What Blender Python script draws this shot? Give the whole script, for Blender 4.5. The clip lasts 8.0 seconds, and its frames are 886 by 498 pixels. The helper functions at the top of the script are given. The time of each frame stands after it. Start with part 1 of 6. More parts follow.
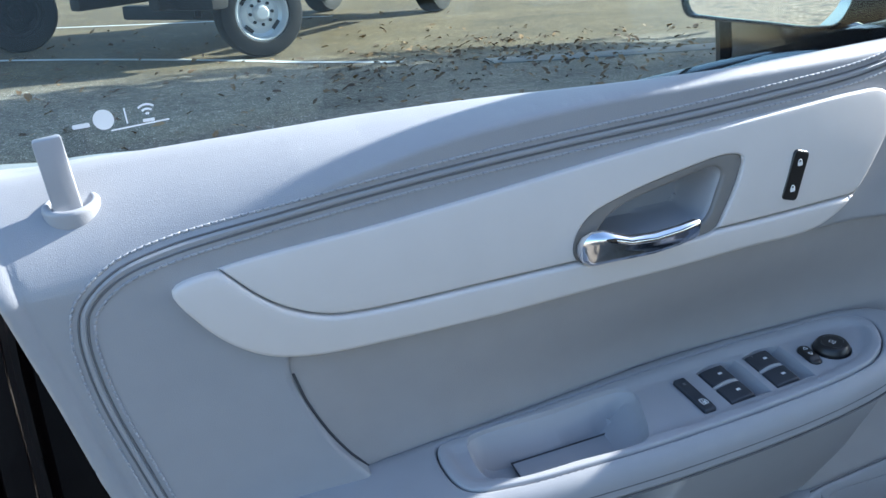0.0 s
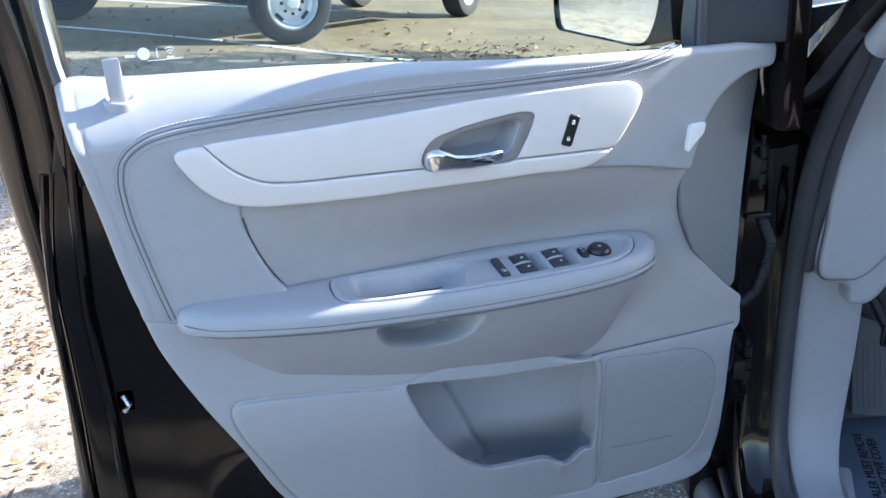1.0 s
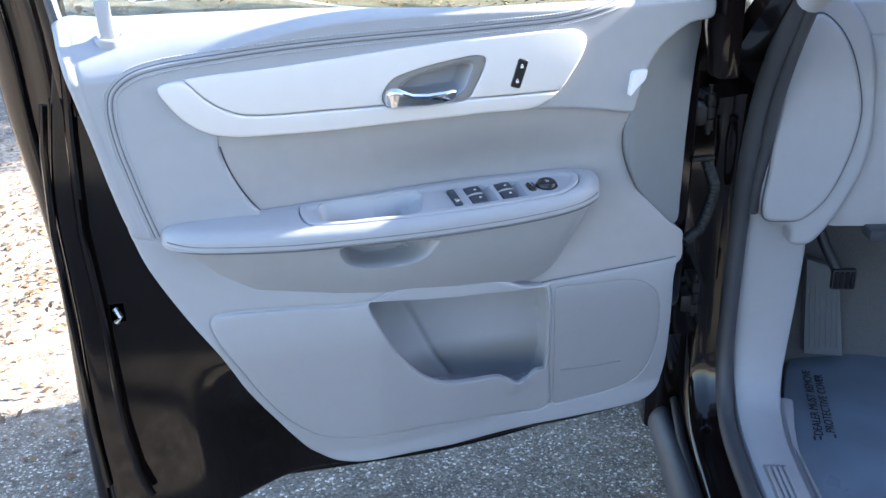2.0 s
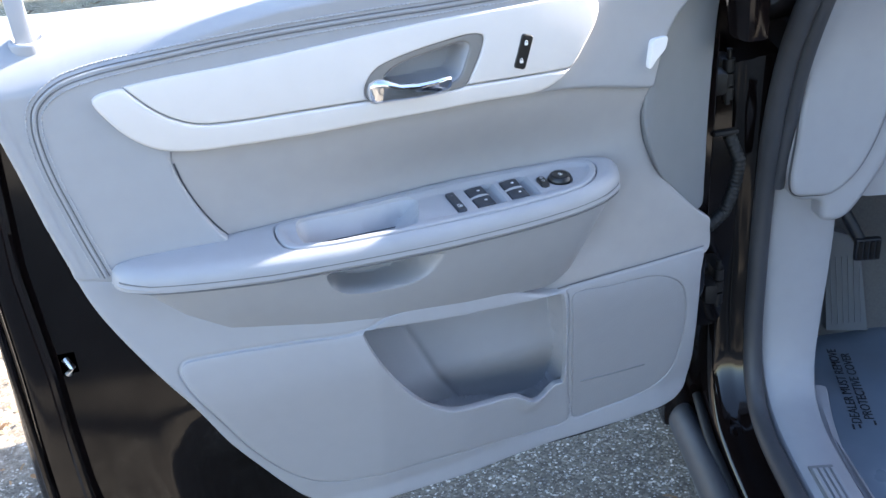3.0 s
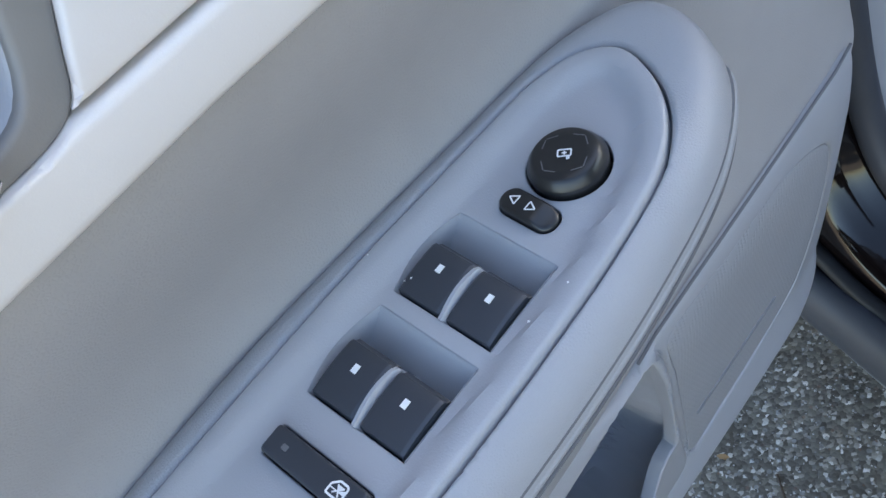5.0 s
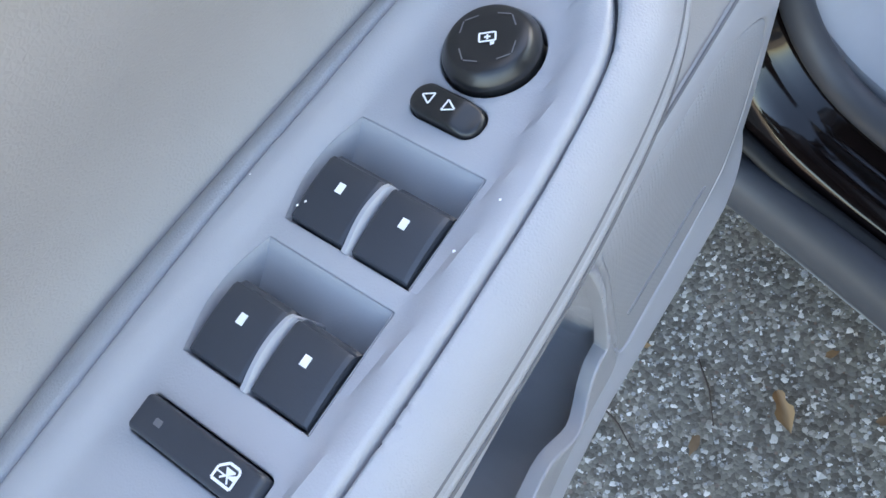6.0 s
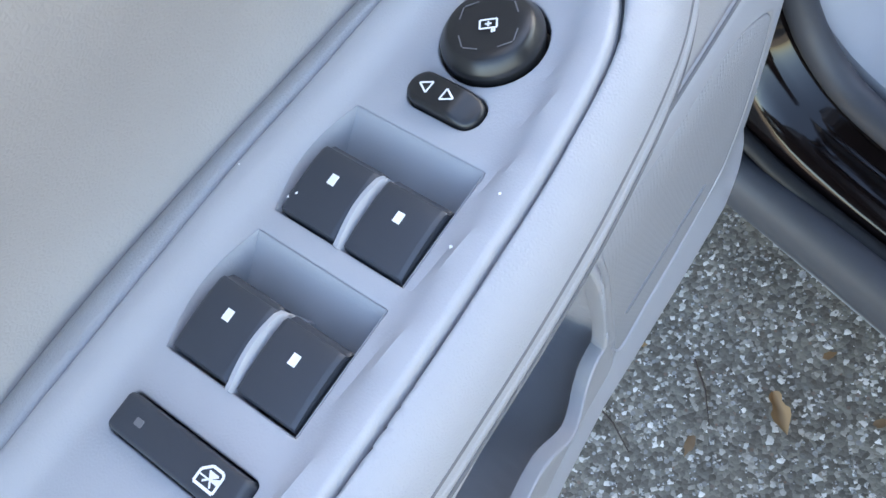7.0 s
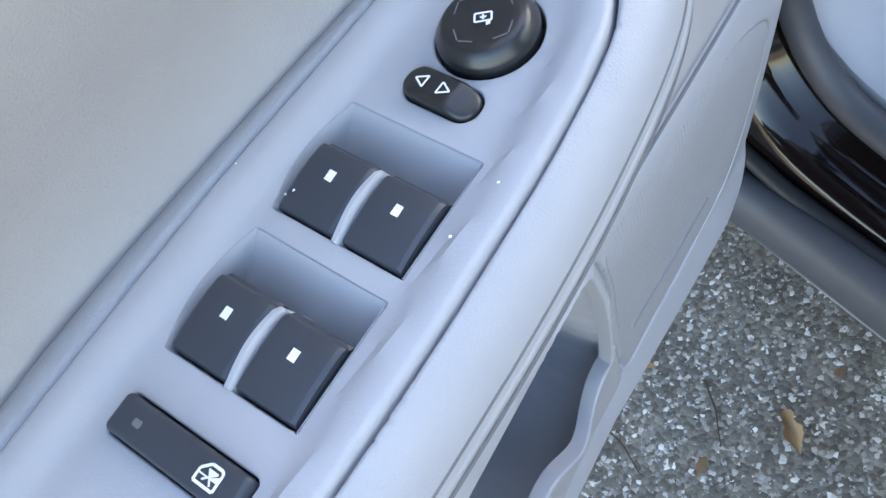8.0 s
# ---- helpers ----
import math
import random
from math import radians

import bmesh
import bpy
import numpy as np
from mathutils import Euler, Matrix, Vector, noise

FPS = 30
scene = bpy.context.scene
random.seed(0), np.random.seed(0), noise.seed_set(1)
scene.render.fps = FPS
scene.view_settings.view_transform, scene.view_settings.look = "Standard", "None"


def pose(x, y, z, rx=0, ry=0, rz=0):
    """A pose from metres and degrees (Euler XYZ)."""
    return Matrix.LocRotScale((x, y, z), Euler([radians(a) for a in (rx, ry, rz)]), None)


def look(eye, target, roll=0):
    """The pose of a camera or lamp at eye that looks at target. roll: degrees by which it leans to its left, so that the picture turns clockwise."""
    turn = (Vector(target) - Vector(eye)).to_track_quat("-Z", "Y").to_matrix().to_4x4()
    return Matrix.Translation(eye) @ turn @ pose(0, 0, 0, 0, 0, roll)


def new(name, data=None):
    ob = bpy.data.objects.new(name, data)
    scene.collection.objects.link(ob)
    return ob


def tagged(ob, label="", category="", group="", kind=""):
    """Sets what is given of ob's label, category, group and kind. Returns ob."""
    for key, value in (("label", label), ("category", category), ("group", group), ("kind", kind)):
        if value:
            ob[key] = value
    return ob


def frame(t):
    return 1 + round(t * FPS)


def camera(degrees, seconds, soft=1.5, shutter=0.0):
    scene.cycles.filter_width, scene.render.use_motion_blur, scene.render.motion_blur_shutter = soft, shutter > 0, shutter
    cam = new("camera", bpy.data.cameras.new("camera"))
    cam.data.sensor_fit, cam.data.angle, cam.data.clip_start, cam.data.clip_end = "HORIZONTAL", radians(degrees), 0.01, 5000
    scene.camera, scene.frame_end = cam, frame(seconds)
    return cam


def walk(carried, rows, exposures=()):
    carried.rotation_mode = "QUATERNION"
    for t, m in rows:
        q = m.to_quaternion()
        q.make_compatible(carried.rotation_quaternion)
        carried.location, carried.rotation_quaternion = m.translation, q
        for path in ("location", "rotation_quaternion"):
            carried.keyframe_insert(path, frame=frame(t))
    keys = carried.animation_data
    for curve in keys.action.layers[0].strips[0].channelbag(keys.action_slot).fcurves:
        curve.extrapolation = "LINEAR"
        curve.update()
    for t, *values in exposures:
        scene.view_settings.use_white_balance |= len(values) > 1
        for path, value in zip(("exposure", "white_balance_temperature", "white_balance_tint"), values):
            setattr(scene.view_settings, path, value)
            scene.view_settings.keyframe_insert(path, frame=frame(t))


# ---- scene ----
cam = camera(51.0, 8.0)
PATH = [
    (0, (0.196, -0.745, 1.275), (0.607, 1.079, 0.565), -7.7),
    (0.5, (0.2, -1.013, 1.297), (0.555, 0.834, 0.615), -5.1),
    (1, (0.23, -1.241, 1.31), (0.613, 0.594, 0.612), -2.6),
    (1.5, (0.258, -1.398, 1.306), (0.627, 0.433, 0.591), -1.6),
    (1.7, (0.267, -1.411, 1.311), (0.628, 0.411, 0.575), -1.5),
    (2.8, (0.292, -1.234, 1.32), (0.635, 0.536, 0.454), -3.8),
    (3, (0.272, -1.176, 1.289), (0.687, 0.591, 0.449), -5.0),
    (3.5, (0.339, -0.931, 1.247), (0.818, 0.799, 0.364), -14.0),
    (4, (0.471, -0.635, 1.196), (0.89, 1.041, 0.188), -24.5),
    (4.2, (0.5, -0.538, 1.178), (0.896, 1.094, 0.092), -28.0),
    (5.3, (0.577, -0.296, 1.06), (0.986, 1.033, -0.378), -35.3),
    (5.5, (0.583, -0.286, 1.051), (0.988, 0.984, -0.44), -35.4),
    (6, (0.583, -0.278, 1.044), (0.964, 0.917, -0.515), -36.0),
    (6.5, (0.584, -0.275, 1.04), (0.952, 0.907, -0.531), -35.9),
    (7, (0.585, -0.271, 1.035), (0.965, 0.913, -0.531), -35.2),
    (7.5, (0.583, -0.272, 1.031), (0.982, 0.925, -0.521), -34.7),
    (8, (0.578, -0.275, 1.026), (1.005, 0.947, -0.498), -35.4),
]
EXPOSURES = [(0.0, 1.76, 5750, 8), (0.5, 2.06, 5850, 10), (1.5, 2.66, 6000, 12), (3.0, 2.80, 6200, 13), (3.5, 2.70, 6350, 13), (4.0, 2.62, 6400, 12), (5.5, 2.88, 6850, 12), (6.0, 3.28, 6900, 13), (6.5, 3.44, 6900, 13), (8.0, 3.42, 6900, 13)]
walk(cam, [(t, look(eye, target, roll)) for t, eye, target, roll in PATH], EXPOSURES)

# ---- daylight ----
SUN = Vector((2.0, 0.31, 1.0)).normalized()
world = bpy.data.worlds.new("world")
scene.world = world
world.use_nodes = True
wn = world.node_tree
sky = wn.nodes.new("ShaderNodeTexSky")
sky.sky_type = "NISHITA"
sky.sun_disc = False
sky.sun_elevation = math.asin(SUN.z)
sky.sun_rotation = math.atan2(SUN.x, SUN.y)
wn.links.new(sky.outputs[0], wn.nodes["Background"].inputs[0])
wn.nodes["Background"].inputs[1].default_value = 0.115
sun = new("sun", bpy.data.lights.new("sun", "SUN"))
sun.data.energy = 5.0
sun.data.angle = radians(0.6)
sun.data.color = (1.0, 0.94, 0.84)
sun.rotation_euler = SUN.to_track_quat("Z", "Y").to_euler()


# ---- materials ----
def material(name, base, rough, metal=0.0, vary=0.08, scale=40.0, bump=0.0, bump_scale=900.0, coat=0.0, cells=False, spec=0.5):
    m = bpy.data.materials.new(name)
    m.use_nodes = True
    nt = m.node_tree
    p = nt.nodes["Principled BSDF"]
    p.inputs["Roughness"].default_value = rough
    p.inputs["Metallic"].default_value = metal
    p.inputs["Coat Weight"].default_value = coat
    p.inputs["Coat Roughness"].default_value = 0.05
    p.inputs["Specular IOR Level"].default_value = spec
    tc = nt.nodes.new("ShaderNodeTexCoord")
    n1 = nt.nodes.new("ShaderNodeTexNoise")
    n1.inputs["Scale"].default_value = scale
    n1.inputs["Detail"].default_value = 6
    nt.links.new(tc.outputs["Object"], n1.inputs["Vector"])
    ramp = nt.nodes.new("ShaderNodeMix")
    ramp.data_type = "RGBA"
    ramp.inputs[6].default_value = (*[c * (1 - vary) for c in base], 1)
    ramp.inputs[7].default_value = (*[min(1, c * (1 + vary)) for c in base], 1)
    nt.links.new(n1.outputs["Fac"], ramp.inputs[0])
    nt.links.new(ramp.outputs[2], p.inputs["Base Color"])
    rr = nt.nodes.new("ShaderNodeMapRange")
    rr.inputs["To Min"].default_value = max(0.02, rough - 0.08)
    rr.inputs["To Max"].default_value = min(1, rough + 0.08)
    n2 = nt.nodes.new("ShaderNodeTexNoise")
    n2.inputs["Scale"].default_value = scale * 0.3
    n2.inputs["Detail"].default_value = 8
    nt.links.new(tc.outputs["Object"], n2.inputs["Vector"])
    nt.links.new(n2.outputs["Fac"], rr.inputs["Value"])
    nt.links.new(rr.outputs[0], p.inputs["Roughness"])
    if bump:
        b = nt.nodes.new("ShaderNodeBump")
        b.inputs["Strength"].default_value = bump
        b.inputs["Distance"].default_value = 0.0006
        if cells:
            v = nt.nodes.new("ShaderNodeTexVoronoi")
            v.feature = "DISTANCE_TO_EDGE"
            v.inputs["Scale"].default_value = bump_scale
            nt.links.new(tc.outputs["Object"], v.inputs["Vector"])
            nt.links.new(v.outputs["Distance"], b.inputs["Height"])
        else:
            v = nt.nodes.new("ShaderNodeTexNoise")
            v.inputs["Scale"].default_value = bump_scale
            v.inputs["Detail"].default_value = 3
            nt.links.new(tc.outputs["Object"], v.inputs["Vector"])
            nt.links.new(v.outputs["Fac"], b.inputs["Height"])
        nt.links.new(b.outputs[0], p.inputs["Normal"])
    return m


VINYL = material("grey_vinyl", (0.323, 0.328, 0.345), 0.43, vary=0.05, bump=0.35, bump_scale=750, cells=True)
INSERT = material("insert_vinyl", (0.342, 0.331, 0.330), 0.55, vary=0.06, bump=0.45, bump_scale=560, cells=True)
ACCENT = material("pale_satin_plastic", (0.645, 0.61, 0.585), 0.42, vary=0.03, bump=0.08, bump_scale=1500)
PLASTIC = material("grey_plastic", (0.346, 0.350, 0.370), 0.43, vary=0.04, bump=0.2, bump_scale=1300)
GRILLE = material("perforated_grey_plastic", (0.315, 0.318, 0.335), 0.55, vary=0.04)
nt = GRILLE.node_tree
tc = nt.nodes.new("ShaderNodeTexCoord")
holes = nt.nodes.new("ShaderNodeTexVoronoi")
holes.inputs["Scale"].default_value = 290
holes.inputs["Randomness"].default_value = 0.0
nt.links.new(tc.outputs["Object"], holes.inputs["Vector"])
dots = nt.nodes.new("ShaderNodeMapRange")
dots.inputs["From Min"].default_value, dots.inputs["From Max"].default_value = 0.22, 0.40
nt.links.new(holes.outputs["Distance"], dots.inputs["Value"])
relief = nt.nodes.new("ShaderNodeBump")
relief.inputs["Strength"].default_value = 0.35
relief.inputs["Distance"].default_value = 0.001
nt.links.new(dots.outputs[0], relief.inputs["Height"])
nt.links.new(relief.outputs[0], nt.nodes["Principled BSDF"].inputs["Normal"])
INTERIOR = material("cabin_grey_plastic", (0.335, 0.337, 0.358), 0.5, vary=0.05, bump=0.25, bump_scale=1100)
# dark grey for small parts; on the end panel it stands for shade
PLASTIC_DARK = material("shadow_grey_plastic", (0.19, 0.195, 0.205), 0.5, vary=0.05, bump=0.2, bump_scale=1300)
BEZEL = material("bezel_grey_plastic", (0.21, 0.20, 0.19), 0.45, vary=0.04, bump=0.1, bump_scale=1500)
SWITCH = material("black_switch_plastic", (0.036, 0.041, 0.052), 0.42, vary=0.15, bump=0.1, bump_scale=2000)
SWITCH_GLOSS = material("black_knob_plastic", (0.016, 0.016, 0.017), 0.3, vary=0.15, bump=0.05, bump_scale=2000)
WHITE = material("white_print", (0.8, 0.8, 0.8), 0.5, vary=0.02)
LIGHT_PRINT = material("grey_print", (0.14, 0.14, 0.15), 0.5, vary=0.02)
SEAM_GREY = material("grey_seam", (0.13, 0.132, 0.14), 0.7)
GROOVE = material("seam_rubber", (0.06, 0.062, 0.07), 0.8)
THREAD = material("pale_thread", (0.37, 0.375, 0.395), 0.7, bump=0.4, bump_scale=3000)
CHROME = material("chrome", (0.8, 0.8, 0.82), 0.07, metal=1.0, vary=0.02)
PAINT = material("black_car_paint", (0.006, 0.004, 0.004), 0.06, vary=0.2, coat=0.0, spec=0.42)
RUBBER = material("black_rubber", (0.011, 0.011, 0.012), 0.55, vary=0.2, bump=0.3, bump_scale=700)
STRIP = material("dark_grey_seal", (0.05, 0.052, 0.06), 0.5, vary=0.15, bump=0.2, bump_scale=600)
STEEL = material("oily_black_steel", (0.005, 0.004, 0.004), 0.55, metal=0.0, vary=0.3, scale=120, bump=0.4, bump_scale=400)
BOOT = material("dull_black_rubber", (0.005, 0.005, 0.005), 0.6, vary=0.2, bump=0.2, bump_scale=700)
BRIGHT = material("zinc_steel", (0.5, 0.5, 0.5), 0.3, metal=1.0, vary=0.15)
CARPET = material("grey_carpet", (0.16, 0.155, 0.15), 0.95, vary=0.25, scale=200, bump=0.8, bump_scale=900)
FILM = material("blue_protective_film", (0.17, 0.21, 0.265), 0.3, vary=0.12, scale=14, bump=0.5, bump_scale=40)
TWIG = material("dark_twig", (0.06, 0.04, 0.03), 0.8, vary=0.3)
INK = material("black_ink", (0.012, 0.012, 0.015), 0.5)
TRUCK_PAINT = material("pale_truck_paint", (0.55, 0.58, 0.6), 0.3, coat=0.6)
TYRE = material("tyre_rubber", (0.02, 0.02, 0.02), 0.8, vary=0.3, bump=0.5, bump_scale=60)
RIM = material("painted_steel_rim", (0.6, 0.62, 0.65), 0.35, metal=0.3, vary=0.08, scale=12)
LINE_PAINT = material("worn_white_line_paint", (0.6, 0.6, 0.58), 0.8, vary=0.3, scale=30, bump=0.4, bump_scale=120)
CONCRETE = material("weathered_concrete", (0.24, 0.235, 0.22), 0.9, vary=0.3, scale=8, bump=0.6, bump_scale=90)

GLASS = bpy.data.materials.new("window_glass")
GLASS.use_nodes = True
gp = GLASS.node_tree.nodes["Principled BSDF"]
gp.inputs["Base Color"].default_value = (0.40, 0.53, 0.50, 1)
gp.inputs["Roughness"].default_value = 0.0
gp.inputs["Transmission Weight"].default_value = 1.0
gp.inputs["IOR"].default_value = 1.02
gp.inputs["Coat Weight"].default_value = 0.6

MIRROR = bpy.data.materials.new("mirror_silver")
MIRROR.use_nodes = True
mp = MIRROR.node_tree.nodes["Principled BSDF"]
mp.inputs["Base Color"].default_value = (0.85, 0.87, 0.88, 1)
mp.inputs["Metallic"].default_value = 1.0
mp.inputs["Roughness"].default_value = 0.01


def asphalt_material():
    m = bpy.data.materials.new("speckled_asphalt")
    m.use_nodes = True
    nt = m.node_tree
    L = nt.links.new
    p = nt.nodes["Principled BSDF"]
    p.inputs["Roughness"].default_value = 0.85
    tc = nt.nodes.new("ShaderNodeTexCoord")

    def tex(kind, scale, detail=None):
        n = nt.nodes.new(kind)
        n.inputs["Scale"].default_value = scale
        if detail:
            n.inputs["Detail"].default_value = detail
        L(tc.outputs["Object"], n.inputs["Vector"])
        return n

    def ramp(src, stops):
        r = nt.nodes.new("ShaderNodeValToRGB")
        e = r.color_ramp.elements
        e[0].position, e[0].color = stops[0][0], (*stops[0][1], 1)
        e[1].position, e[1].color = stops[-1][0], (*stops[-1][1], 1)
        for pos, col in stops[1:-1]:
            e.new(pos).color = (*col, 1)
        L(src, r.inputs[0])
        return r

    stir = tex("ShaderNodeTexNoise", 240, 3)
    bent_grain = nt.nodes.new("ShaderNodeVectorMath")
    bent_grain.operation = "MULTIPLY_ADD"
    L(stir.outputs["Color"], bent_grain.inputs[0])
    bent_grain.inputs[1].default_value = (0.0035, 0.0035, 0.0035)
    L(tc.outputs["Object"], bent_grain.inputs[2])
    grain = tex("ShaderNodeTexVoronoi", 170)
    L(bent_grain.outputs[0], grain.inputs["Vector"])
    chip = tex("ShaderNodeTexVoronoi", 95)
    big = tex("ShaderNodeTexNoise", 1.1, 8)
    mid = tex("ShaderNodeTexNoise", 14, 6)
    sg = nt.nodes.new("ShaderNodeSeparateColor")
    L(grain.outputs["Color"], sg.inputs[0])
    base = ramp(sg.outputs[0], [(0.0, (0.088, 0.072, 0.052)), (0.5, (0.152, 0.129, 0.097)), (0.82, (0.205, 0.176, 0.135)), (0.93, (0.36, 0.315, 0.255)), (1.0, (0.72, 0.66, 0.57))])
    sc = nt.nodes.new("ShaderNodeSeparateColor")
    L(chip.outputs["Color"], sc.inputs[0])
    pick = ramp(sc.outputs[1], [(0.0, (0, 0, 0)), (0.66, (0, 0, 0)), (0.67, (1, 1, 1)), (1.0, (1, 1, 1))])
    near = ramp(chip.outputs["Distance"], [(0.0, (1, 1, 1)), (0.30, (1, 1, 1)), (0.36, (0, 0, 0)), (1.0, (0, 0, 0))])
    tone = ramp(sc.outputs[2], [(0.0, (0.06, 0.05, 0.042)), (0.25, (0.19, 0.105, 0.06)), (0.5, (0.15, 0.13, 0.105)), (0.8, (0.30, 0.28, 0.25)), (1.0, (0.62, 0.59, 0.54))])
    both = nt.nodes.new("ShaderNodeMath")
    both.operation = "MULTIPLY"
    L(pick.outputs[0], both.inputs[0])
    L(near.outputs[0], both.inputs[1])
    mix = nt.nodes.new("ShaderNodeMix")
    mix.data_type = "RGBA"
    L(both.outputs[0], mix.inputs[0])
    L(base.outputs[0], mix.inputs[6])
    L(tone.outputs[0], mix.inputs[7])
    wear = nt.nodes.new("ShaderNodeMix")
    wear.data_type = "RGBA"
    wear.blend_type = "MULTIPLY"
    wear.inputs[0].default_value = 1.0
    br = nt.nodes.new("ShaderNodeMapRange")
    br.inputs["From Min"].default_value, br.inputs["From Max"].default_value = 0.3, 0.7
    br.inputs["To Min"].default_value, br.inputs["To Max"].default_value = 0.45, 1.5
    mm = nt.nodes.new("ShaderNodeMath")
    mm.operation = "ADD"
    half = nt.nodes.new("ShaderNodeMath")
    half.operation = "MULTIPLY"
    half.inputs[1].default_value = 0.5
    L(big.outputs["Fac"], mm.inputs[0])
    L(mid.outputs["Fac"], mm.inputs[1])
    L(mm.outputs[0], half.inputs[0])
    L(half.outputs[0], br.inputs["Value"])
    L(mix.outputs[2], wear.inputs[6])
    L(br.outputs[0], wear.inputs[7])
    # trampled leaf litter and dust along the verge
    place = nt.nodes.new("ShaderNodeSeparateXYZ")
    L(tc.outputs["Object"], place.inputs[0])

    def band(src, lo, hi):
        r = nt.nodes.new("ShaderNodeMapRange")
        r.inputs["From Min"].default_value, r.inputs["From Max"].default_value = lo, hi
        L(src, r.inputs["Value"])
        return r.outputs[0]

    def times(u, v):
        r = nt.nodes.new("ShaderNodeMath")
        r.operation = "MULTIPLY"
        L(u, r.inputs[0])
        L(v, r.inputs[1])
        return r.outputs[0]

    litter = tex("ShaderNodeTexNoise", 45, 8)
    clump = tex("ShaderNodeTexNoise", 7, 6)
    drift = tex("ShaderNodeTexNoise", 0.9, 5)
    sway = nt.nodes.new("ShaderNodeVectorMath")
    sway.operation = "MULTIPLY_ADD"
    L(drift.outputs["Color"], sway.inputs[0])
    sway.inputs[1].default_value = (2.2, 1.6, 0.0)
    L(tc.outputs["Object"], sway.inputs[2])
    bent = nt.nodes.new("ShaderNodeSeparateXYZ")
    L(sway.outputs[0], bent.inputs[0])
    where = times(times(band(place.outputs[0], -0.1, -0.4), band(bent.outputs[0], -3.2, -2.0)), times(band(bent.outputs[1], 4.9, 4.5), band(place.outputs[1], 0.8, 1.5)))
    strew = times(times(band(bent.outputs[0], -1.0, -1.5), band(bent.outputs[0], -9.0, -7.0)), times(band(place.outputs[1], -5.0, -4.0), band(bent.outputs[1], 4.9, 4.5)))
    most = nt.nodes.new("ShaderNodeMath")
    most.operation = "MAXIMUM"
    L(where, most.inputs[0])
    L(strew, most.inputs[1])
    where = most.outputs[0]
    cover = times(where, band(clump.outputs["Fac"], 0.30, 0.52))
    straw = ramp(litter.outputs["Fac"], [(0.0, (0.09, 0.055, 0.035)), (0.40, (0.22, 0.155, 0.10)), (0.52, (0.42, 0.335, 0.24)), (1.0, (0.66, 0.58, 0.48))])
    verge = nt.nodes.new("ShaderNodeMix")
    verge.data_type = "RGBA"
    L(cover, verge.inputs[0])
    L(wear.outputs[2], verge.inputs[6])
    L(straw.outputs[0], verge.inputs[7])
    # leaf dust that browns the far side of the lot
    dust = nt.nodes.new("ShaderNodeMix")
    dust.data_type = "RGBA"
    dust.blend_type = "MULTIPLY"
    L(times(band(bent.outputs[1], 8.2, 9.2), band(clump.outputs["Fac"], 0.1, 0.45)), dust.inputs[0])
    L(verge.outputs[2], dust.inputs[6])
    dust.inputs[7].default_value = (0.60, 0.52, 0.33, 1)
    L(dust.outputs[2], p.inputs["Base Color"])
    bump = nt.nodes.new("ShaderNodeBump")
    bump.inputs["Strength"].default_value = 0.45
    bump.inputs["Distance"].default_value = 0.003
    inv = nt.nodes.new("ShaderNodeMath")
    inv.operation = "SUBTRACT"
    inv.inputs[0].default_value = 1.0
    L(grain.outputs["Distance"], inv.inputs[1])
    L(inv.outputs[0], bump.inputs["Height"])
    L(bump.outputs[0], p.inputs["Normal"])
    return m


ASPHALT = asphalt_material()


def leaf_material(name, c0, c1):
    m = bpy.data.materials.new(name)
    m.use_nodes = True
    nt = m.node_tree
    p = nt.nodes["Principled BSDF"]
    p.inputs["Roughness"].default_value = 0.7
    g = nt.nodes.new("ShaderNodeNewGeometry")
    ramp = nt.nodes.new("ShaderNodeValToRGB")
    ramp.color_ramp.elements[0].color = (*c0, 1)
    ramp.color_ramp.elements[1].color = (*c1, 1)
    nt.links.new(g.outputs["Random Per Island"], ramp.inputs[0])
    nt.links.new(ramp.outputs[0], p.inputs["Base Color"])
    return m


LEAF = leaf_material("dry_leaf", (0.075, 0.040, 0.020), (0.29, 0.175, 0.080))
PEBBLE = leaf_material("pale_stone_chip", (0.09, 0.08, 0.07), (0.48, 0.45, 0.41))


# ---- helpers for building ----
def group_empty(name, at, label, category, group=""):
    e = new(name)
    e.location = at
    e.empty_display_size = 0.05
    bpy.context.view_layer.update()
    return tagged(e, label, category, group)


def part(name, bm, mat, parent, label="", sharp=35):
    """One mesh object in world coordinates, under a thing or a part."""
    me = bpy.data.meshes.new(name)
    if isinstance(bm, tuple):
        me.from_pydata(bm[0], [], bm[1])
    else:
        bm.to_mesh(me)
        bm.free()
    me.materials.append(mat)
    me.polygons.foreach_set("use_smooth", [True] * len(me.polygons))
    me.set_sharp_from_angle(angle=radians(sharp))
    me.update()
    ob = new(name, me)
    if parent:
        ob.parent = parent
        if parent.type == "EMPTY":
            ob.matrix_parent_inverse = Matrix.Translation(-parent.location)
    if label:
        tagged(ob, label)
    return ob


